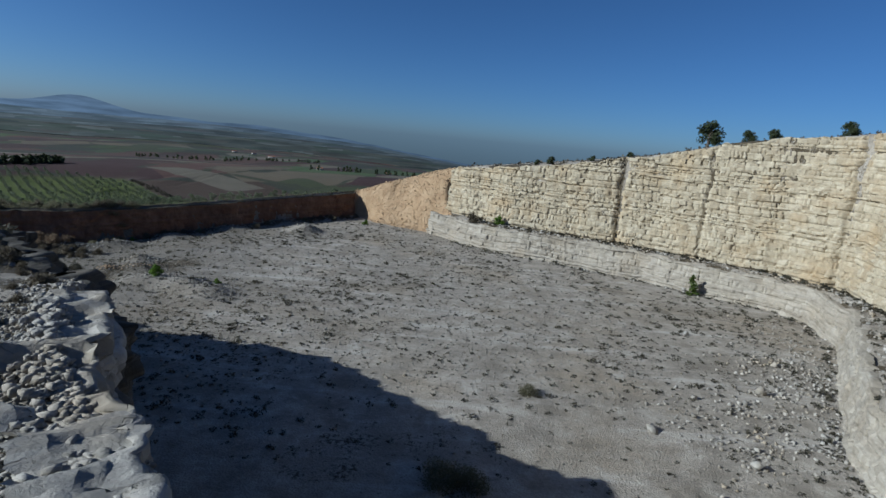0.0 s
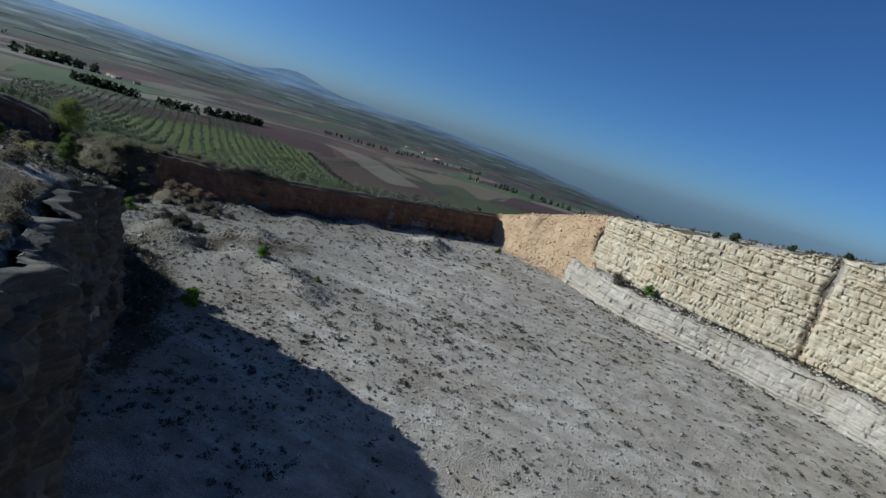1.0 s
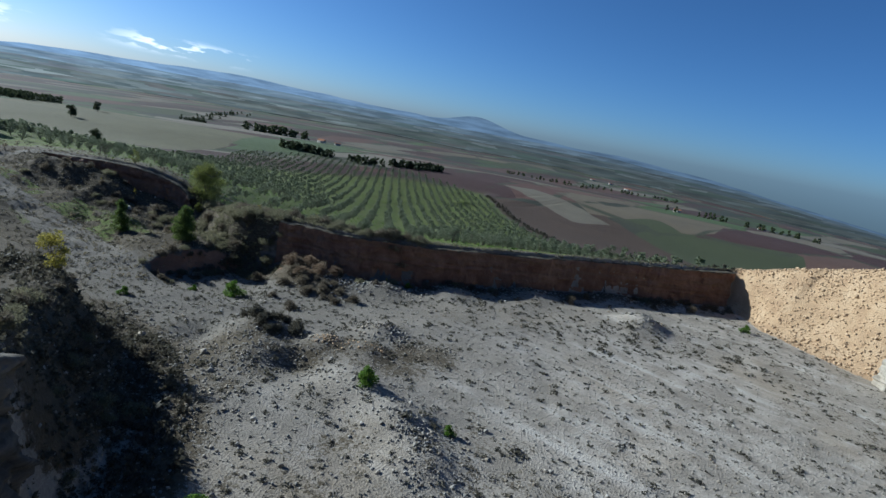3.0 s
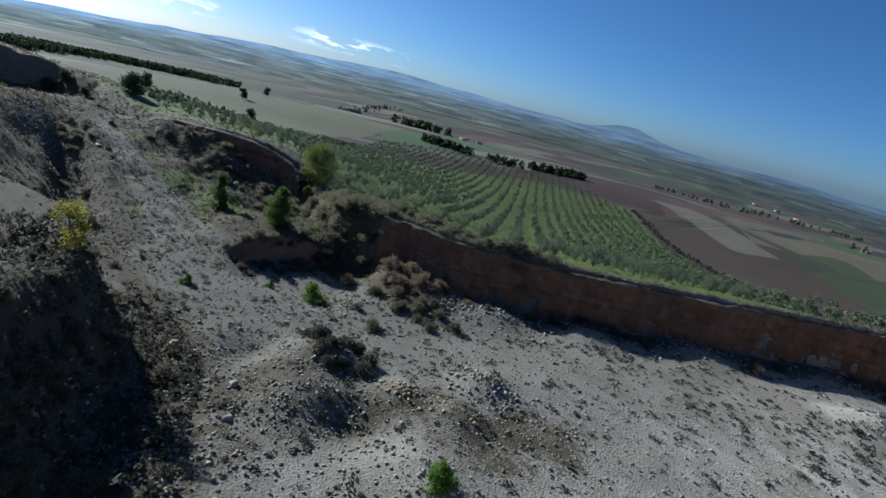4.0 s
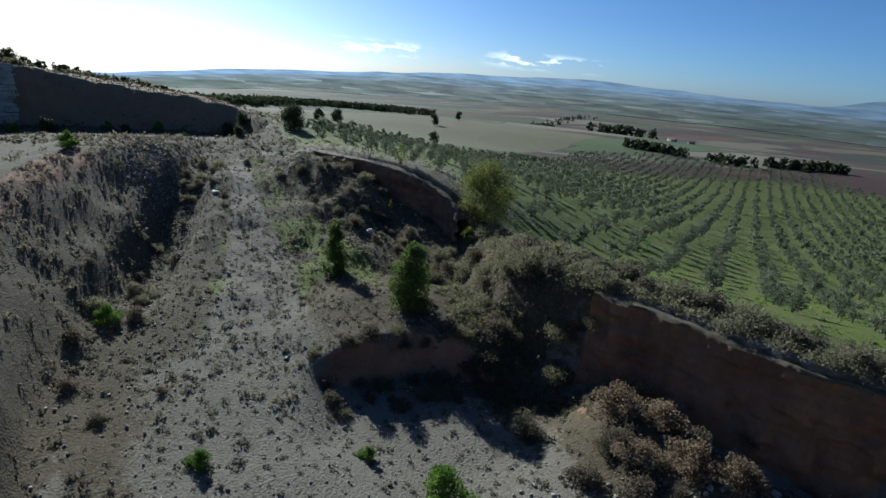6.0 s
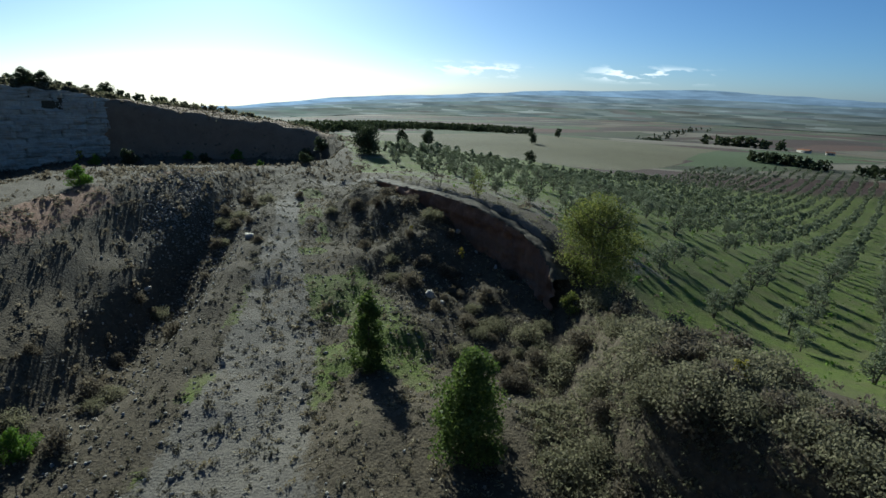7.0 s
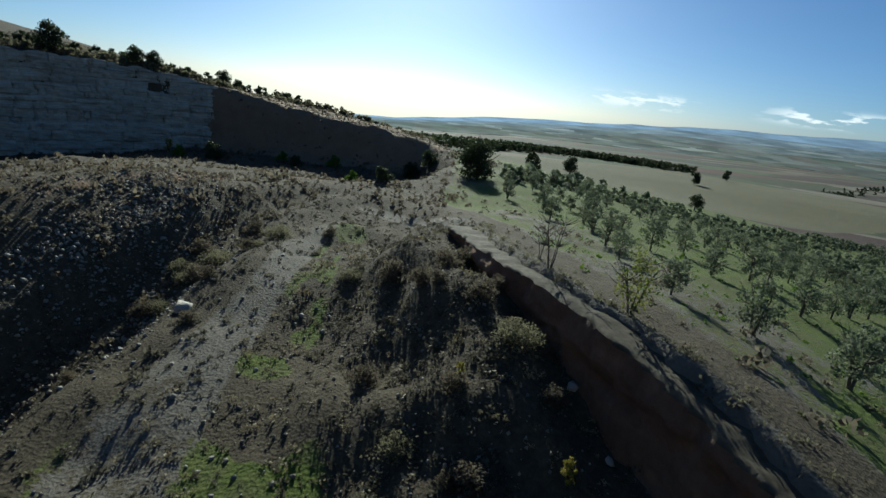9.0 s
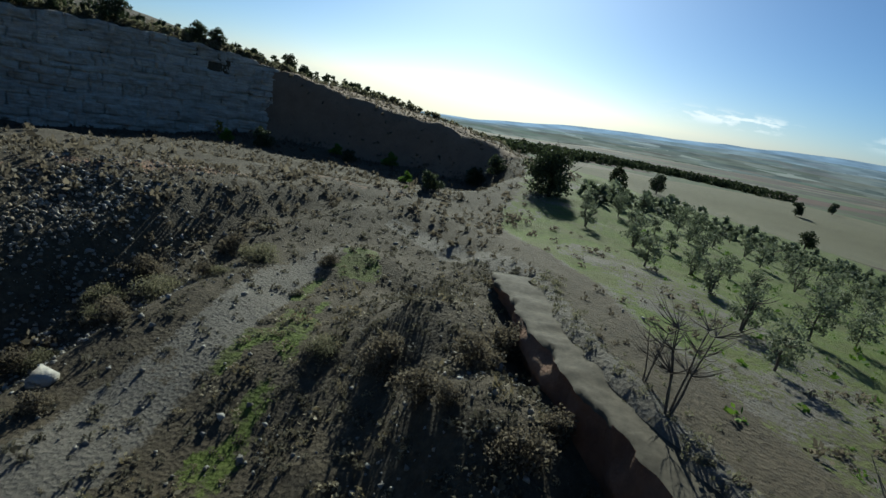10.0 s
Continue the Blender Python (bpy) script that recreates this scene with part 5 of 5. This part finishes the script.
# ---- woods, hedges and farms in the distance ----
def wood_belt(name, label, rows, leaf, seed, size=(5.0, 9.0), gap=5.0, deep=2):
    r = np.random.default_rng(seed)
    kinds = [leaf_cloud(54, clumps_for(r, 1.0, 0.05, 0.5, 8, cone=0.15), 0.19, r) for _ in range(5)]
    vs, fs, n_ = [], [], 0
    for (x0, y0), (x1, y1) in zip(rows[:-1], rows[1:]):
        length = math.hypot(x1 - x0, y1 - y0)
        for k in range(int(length / gap)):
            for m_ in range(deep):
                t = (k + r.random()) * gap / length
                x, y = x0 + (x1 - x0) * t + r.normal(0, gap * 0.35 * deep), y0 + (y1 - y0) * t + r.normal(0, gap * 0.35 * deep)
                s = r.uniform(*size)
                v, f = kinds[int(r.integers(5))]
                vs.append(v * s + np.array((x, y, height(x, y) - 0.2)))
                fs.append(f + n_)
                n_ += len(v)
    return tagged(new(name, mesh_of(name, np.concatenate(vs), np.concatenate(fs), [leaf], False)), label, "trees", kind="stuff")


wood_belt("hedge", "dark belt of pines beyond the olive grove", [(-470, 372), (-420, 395)], DARKLEAF, 1, (5, 8), 3.5, 3)
wood_belt("hedge", "dark belt of pines beyond the olive grove", [(-402, 405), (-385, 425)], DARKLEAF, 2, (5, 8), 3.5, 3)
wood_belt("hedge", "dark belt of pines beyond the olive grove", [(-385, 445), (-372, 485), (-372, 510)], DARKLEAF, 3, (5, 8), 3.5, 3)
wood_belt("wood", "dark pine wood round a farm in the valley", [(-760, 515), (-690, 565)], DARKLEAF, 4, (9, 13), 7, 3)
wood_belt("wood", "long dark pine wood along the edge of the stubble", [(-420, -60), (-560, -40), (-700, 20), (-840, 90), (-850, 150), (-800, 255)], DARKLEAF, 5, (5, 9), 5, 12)
wood_belt("wood", "pines along the crest of the hill", [(-205, -26), (-228, -6), (-250, 2), (-285, 14), (-330, 25), (-430, 40)], DARKLEAF, 6, (1.2, 3.0), 2.4, 3)
wood_belt("scrub", "low dark shrubs over the hillside above the far cliff", [(-178, -36), (-202, -16), (-220, -1), (-236, 10), (-246, 24), (-256, 45), (-270, 62)], BRIAR, 12, (0.8, 2.0), 0.8, 3)
wood_belt("hedge", "olives and scrub along the meadow's edge", [(-192, 90), (-230, 112), (-262, 150), (-300, 190), (-352, 238)], OLIVE, 7, (1.6, 3.2), 3, 3)
wood_belt("hedge", "scrub along a field boundary", [(-25, 198), (-74, 250), (-107, 298), (-195, 380), (-262, 444)], TUFT, 8, (0.9, 2.4), 2.2, 2)
wood_belt("hedge", "dark trees scattered among the fields", [(-200, 860), (-120, 980), (-60, 1150)], DARKLEAF, 9, (6, 10), 22, 2)
wood_belt("hedge", "dark trees scattered among the fields", [(-900, 1500), (-700, 1900), (-500, 2100)], DARKLEAF, 10, (8, 13), 25, 2)
wood_belt("hedge", "dark trees scattered among the fields", [(-1300, 700), (-1700, 900), (-2100, 1300)], DARKLEAF, 11, (8, 13), 30, 2)
for x, y, s in ((-552, 217, 1.6), (-700, 288, 1.7), (-336, 108, 1.2), (-300, 150, 0.9)):
    set_copy(oak, x, y, x, s)


def farmhouse(x, y, l, w, h, turn):
    root = tagged(new("farmhouse"), "small whitewashed farmhouse with a clay roof in the valley", "house", "farmhouses")
    v = np.array([(a * l / 2, b * w / 2, c) for c in (-1.0, h) for a, b in ((-1, -1), (1, -1), (1, 1), (-1, 1))])
    f = np.array([(0, 1, 5, 4), (1, 2, 6, 5), (2, 3, 7, 6), (3, 0, 4, 7), (4, 5, 6, 7)])
    part("wall", mesh_of("wall", v, f, [WHITEWALL], False), root)
    e = 0.4
    v = np.array([(-l / 2 - e, -w / 2 - e, h + 0.05), (l / 2 + e, -w / 2 - e, h + 0.05), (l / 2 + e, w / 2 + e, h + 0.05), (-l / 2 - e, w / 2 + e, h + 0.05), (-l / 2 - e, 0, h + w * 0.28), (l / 2 + e, 0, h + w * 0.28)])
    me = bpy.data.meshes.new("roof")
    me.from_pydata(v.tolist(), [], [(0, 1, 5, 4), (2, 3, 4, 5), (0, 4, 3), (1, 2, 5), (3, 2, 1, 0)])
    me.materials.append(TILEROOF)
    part("roof", me, root)
    for k in range(2):
        v = np.array([(-l / 5 + k * l * 0.4 + a * 0.6, -w / 2 - 0.03 + b * 0.06, h * 0.35 + c * 1.3) for c in (0, 1) for a, b in ((-1, -1), (1, -1), (1, 1), (-1, 1))])
        f = np.array([(0, 1, 5, 4), (1, 2, 6, 5), (2, 3, 7, 6), (3, 0, 4, 7), (4, 5, 6, 7), (3, 2, 1, 0)])
        part("window", mesh_of("window", v, f, [BARK], False), root)
    root.matrix_basis = Matrix.Translation((x, y, height(x, y))) @ Matrix.Rotation(turn, 4, "Z")
    return root


for x, y, l, w, h, a in ((-660, 575, 16, 8, 4, 0.4), (-640, 590, 12, 7, 3.5, 1.0), (-208, 860, 14, 8, 4, 0.2), (-937, 2286, 30, 14, 7, 0.5), (-860, 2307, 26, 12, 7, 0.9),
                         (-744, 2192, 40, 14, 6, 0.3), (-120, 1050, 16, 9, 4, 0.8), (-1190, 1003, 26, 12, 5, 0.2)):
    farmhouse(x, y, l * 0.7, w * 0.7, h * 0.75, a)


# ---- loose stone ----
def stone_shape(seed, n=9):
    """An angular broken stone: the hull of a few points."""
    r = np.random.default_rng(seed)
    bm = bmesh.new()
    for p in r.normal(size=(n, 3)):
        p = p / np.linalg.norm(p) * r.uniform(0.36, 0.52)
        bm.verts.new(p * (1, r.uniform(0.6, 1), r.uniform(0.5, 0.85)))
    bmesh.ops.convex_hull(bm, input=bm.verts)
    for q in [q for q in bm.verts if not q.link_faces]:
        bm.verts.remove(q)
    bm.verts.index_update()
    v = np.array([q.co[:] for q in bm.verts])
    f = np.array([[q.index for q in p.verts] for p in bm.faces])
    bm.free()
    v[:, 2] -= v[:, 2].min()
    return v, f


STONES = [stone_shape(200 + k) for k in range(8)]
BOULDER = [mesh_of("boulder", *stone_shape(300 + k, 10), [RUBBLE], False) for k in range(8)]


def boulder(x, y, s, k, label):
    ob = tagged(new("boulder", BOULDER[k % 8]), label, "boulder", "fallen boulders")
    ob.matrix_basis = Matrix.LocRotScale((x, y, height(x, y) - 0.12 * s), Euler((0, 0, k * 1.7)), (s, s, s))
    return ob


CHUNKS = []
for k in range(8):
    rc = np.random.default_rng(400 + k)
    q = np.array([(a, b, c) for c in (0, 1) for a, b in ((-.5, -.5), (.5, -.5), (.5, .5), (-.5, .5))]) * (1, rc.uniform(0.5, 0.9), rc.uniform(0.4, 0.75)) + rc.normal(0, 0.08, (8, 3))
    CHUNKS.append((q, np.array([(0, 1, 5, 4), (1, 2, 6, 5), (2, 3, 7, 6), (3, 0, 4, 7), (4, 5, 6, 7), (3, 2, 1, 0)])))


def gravel(name, label, mat, places, seed, shapes=STONES, lift=0.0):
    r = np.random.default_rng(seed)
    vs, fs, n_ = [], [], 0
    for x, y, s in places:
        v, f = shapes[int(r.integers(8))]
        a = r.uniform(0, 6.28)
        c, s_ = math.cos(a) * s, math.sin(a) * s
        vs.append(np.stack([v[:, 0] * c - v[:, 1] * s_ + x, v[:, 0] * s_ + v[:, 1] * c + y, v[:, 2] * s + height(x, y) + lift - 0.12 * s], -1))
        fs.append(f + n_)
        n_ += len(v)
    return tagged(new(name, mesh_of(name, np.concatenate(vs), np.concatenate(fs), [mat], False)), label, "rubble", kind="stuff")


r = np.random.default_rng(31)
spot = [(-27.5, 63.7, 1.5), (31.5, 51.5, 2.0), (49.5, 63, 2.2), (57, 73, 1.8), (48.8, 83.7, 1.6), (39.5, 46, 1.8), (-27.5, 63.5, 1.0), (-7, 66, 0.8), (-121, 66.8, 1.4), (-132, 73.6, 1.5), (-116, 93.5, 1.3), (-115, 94.5, 1.0),
        (-65, 75, 1.6), (-56, 77.5, 1.3), (-52, 76, 1.5), (-127.6, 97.2, 0.9), (-120.8, 100.2, 1.0), (-124.3, 98.8, 0.7), (60.5, 113, 1.6)]
for k, (x, y, s) in enumerate(spot):
    boulder(x, y, s, k, "pale angular limestone boulder lying on the ground")
for k in range(90):
    w = r.random()
    if w < 0.5:
        x, y = r.uniform(34, 68), 0
        y = 52 + (x - 36) * 0.95 + r.normal(0, 7)
    elif w < 0.75:
        x, y = -56 + r.normal(0, 7), 76.5 + r.normal(0, 2.5)
        w = 0.8
    else:
        x, y = r.uniform(-9, 4), 0
        y = 9 + (4 - x) * 1.15 + r.uniform(-3.0, -0.4)
    boulder(x, y, r.uniform(0.5, 1.2) * (0.35 if w >= 0.75 else 1), k, "pale angular limestone boulder among smaller rubble")


def heaps(spec, seed):
    r = np.random.default_rng(seed)
    out = []
    for x, y, rx, ry, a, n, lo, hi in spec:
        for _ in range(n):
            u, v = r.normal(0, 0.5, 2)
            out.append((x + u * rx * math.cos(a) - v * ry * math.sin(a), y + u * rx * math.sin(a) + v * ry * math.cos(a), lo + (hi - lo) * r.random() ** 2.5))
    return out


gravel("rubble", "white broken stone fallen along the foot of the face", RUBBLE,
       heaps([(56, 68, 20, 8, 0.95, 900, 0.15, 0.9), (42, 52, 12, 8, 0.9, 350, 0.15, 0.8), (66, 86, 12, 6, 1.2, 250, 0.15, 0.7), (40, 126, 30, 2.0, -0.5, 260, 0.15, 0.6), (30, 157, 3, 3, 0, 60, 0.2, 0.7)], 1), 1)
gravel("rubble", "heaped grey stone on the quarry floor", GREYROCK,
       heaps([(-30, 83, 9, 3, -0.5, 420, 0.12, 0.6), (-40, 85, 9, 4, 0, 300, 0.12, 0.5), (-54, 80, 10, 5, 0.3, 700, 0.1, 0.5), (-50, 98, 4, 2.5, 0.3, 220, 0.12, 0.7), (-44, 99, 6, 2, 0.6, 160, 0.1, 0.5), (-50, 70, 14, 7, 2.6, 1300, 0.1, 0.55), (-30, 140, 4.5, 3.5, 0, 160, 0.2, 0.8), (20, 112, 9, 4, 0.4, 120, 0.1, 0.5), (-65, 112, 5, 10, -0.6, 400, 0.15, 0.8), (-50, 132, 5, 16, -0.6, 500, 0.15, 0.7), (-34, 156, 5, 12, -0.7, 300, 0.15, 0.7)], 2), 2)
gravel("rubble", "broken pale stone heaped along the rim of the near face", RUBBLE,
       heaps([(0.2, 11.3, 9, 2.2, 2.3, 6500, 0.04, 0.20), (-8.6, 24.4, 6, 1.8, 2.2, 2600, 0.04, 0.20), (-9, 14, 12, 7, 2.2, 9000, 0.03, 0.14)], 3), 3, CHUNKS)
gravel("rubble", "pale angular blocks of fractured limestone along the lip", RUBBLE,
       heaps([(0.8, 11.8, 8.5, 1.2, 2.3, 90, 0.15, 0.45), (-8.0, 24.8, 6.5, 1.1, 2.2, 50, 0.15, 0.45)], 8), 8, CHUNKS)
gravel("rubble", "angular chips and shattered slabs covering the broken lip", RUBBLE,
       beside(NEARWALL[4::-1], 2.0, 8000, 0.6, 56, 0.05, 0.34), 12, CHUNKS, 0.24)
gravel("rubble", "stones strewn down the gully and its sides", GREYROCK,
       heaps([(-128, 70.5, 22, 3, 0.0, 1100, 0.1, 0.5), (-138, 64.5, 13, 4, 0.1, 2400, 0.1, 0.5), (-108, 70, 18, 4, 0, 500, 0.1, 0.5), (-92, 74, 14, 5, -0.2, 400, 0.1, 0.45), (-67, 108.5, 4, 2, 0.9, 200, 0.12, 0.7), (-62, 114, 4, 2, 0.9, 100, 0.12, 0.6), (-118, 93, 10, 5, -0.4, 400, 0.1, 0.4), (-132, 88, 9, 4, -0.4, 300, 0.1, 0.4)], 4), 4)
gravel("rubble", "broken pale stone lying along the bench", RUBBLE,
       beside(CLIFF, 4.6, 1100, 1.3, 54, 0.12, 0.7) + beside(CLIFF, -1.2, 700, 0.7, 55, 0.1, 0.5), 10, CHUNKS)
gravel("gravel", "small stones scattered over the quarry floor", GREYROCK,
       [(x, y, s * 0.28) for x, y, s in spread(9000, (-80, 78, 42, 165), 41, lambda x, y, d, u: d < -0.3)], 5)
gravel("gravel", "small pale stones strewn thickly over the stony floor", GREYROCK,
       [(x, y, s * 0.2) for x, y, s in spread(10000, (-75, 40, 55, 122), 44, lambda x, y, d, u: d < -0.3)], 9, CHUNKS)
gravel("gravel", "small stones scattered along the track", GREYROCK,
       [(x, y, s * 0.3) for x, y, s in spread(1800, (-160, -70, 66, 100), 42, lambda x, y, d, u: d < 0.5)], 6)
gravel("clods", "pale tan clods on a scraped heap of earth", CLODS,
       heaps([(-50.8, 89.7, 2.2, 1.6, 0.5, 150, 0.05, 0.3), (-46.9, 92.4, 3.0, 1.6, 0.5, 60, 0.05, 0.3)], 11), 13, CHUNKS)
gravel("clods", "tan clods and crumbs of earth on the sunlit slope", CLODS,
       [(x, y, s * 0.55) for x, y, s in spread(8000, (-24, 9, 153, 182), 43, lambda x, y, d, u: (d > 0.2) & (d < 13))], 7)
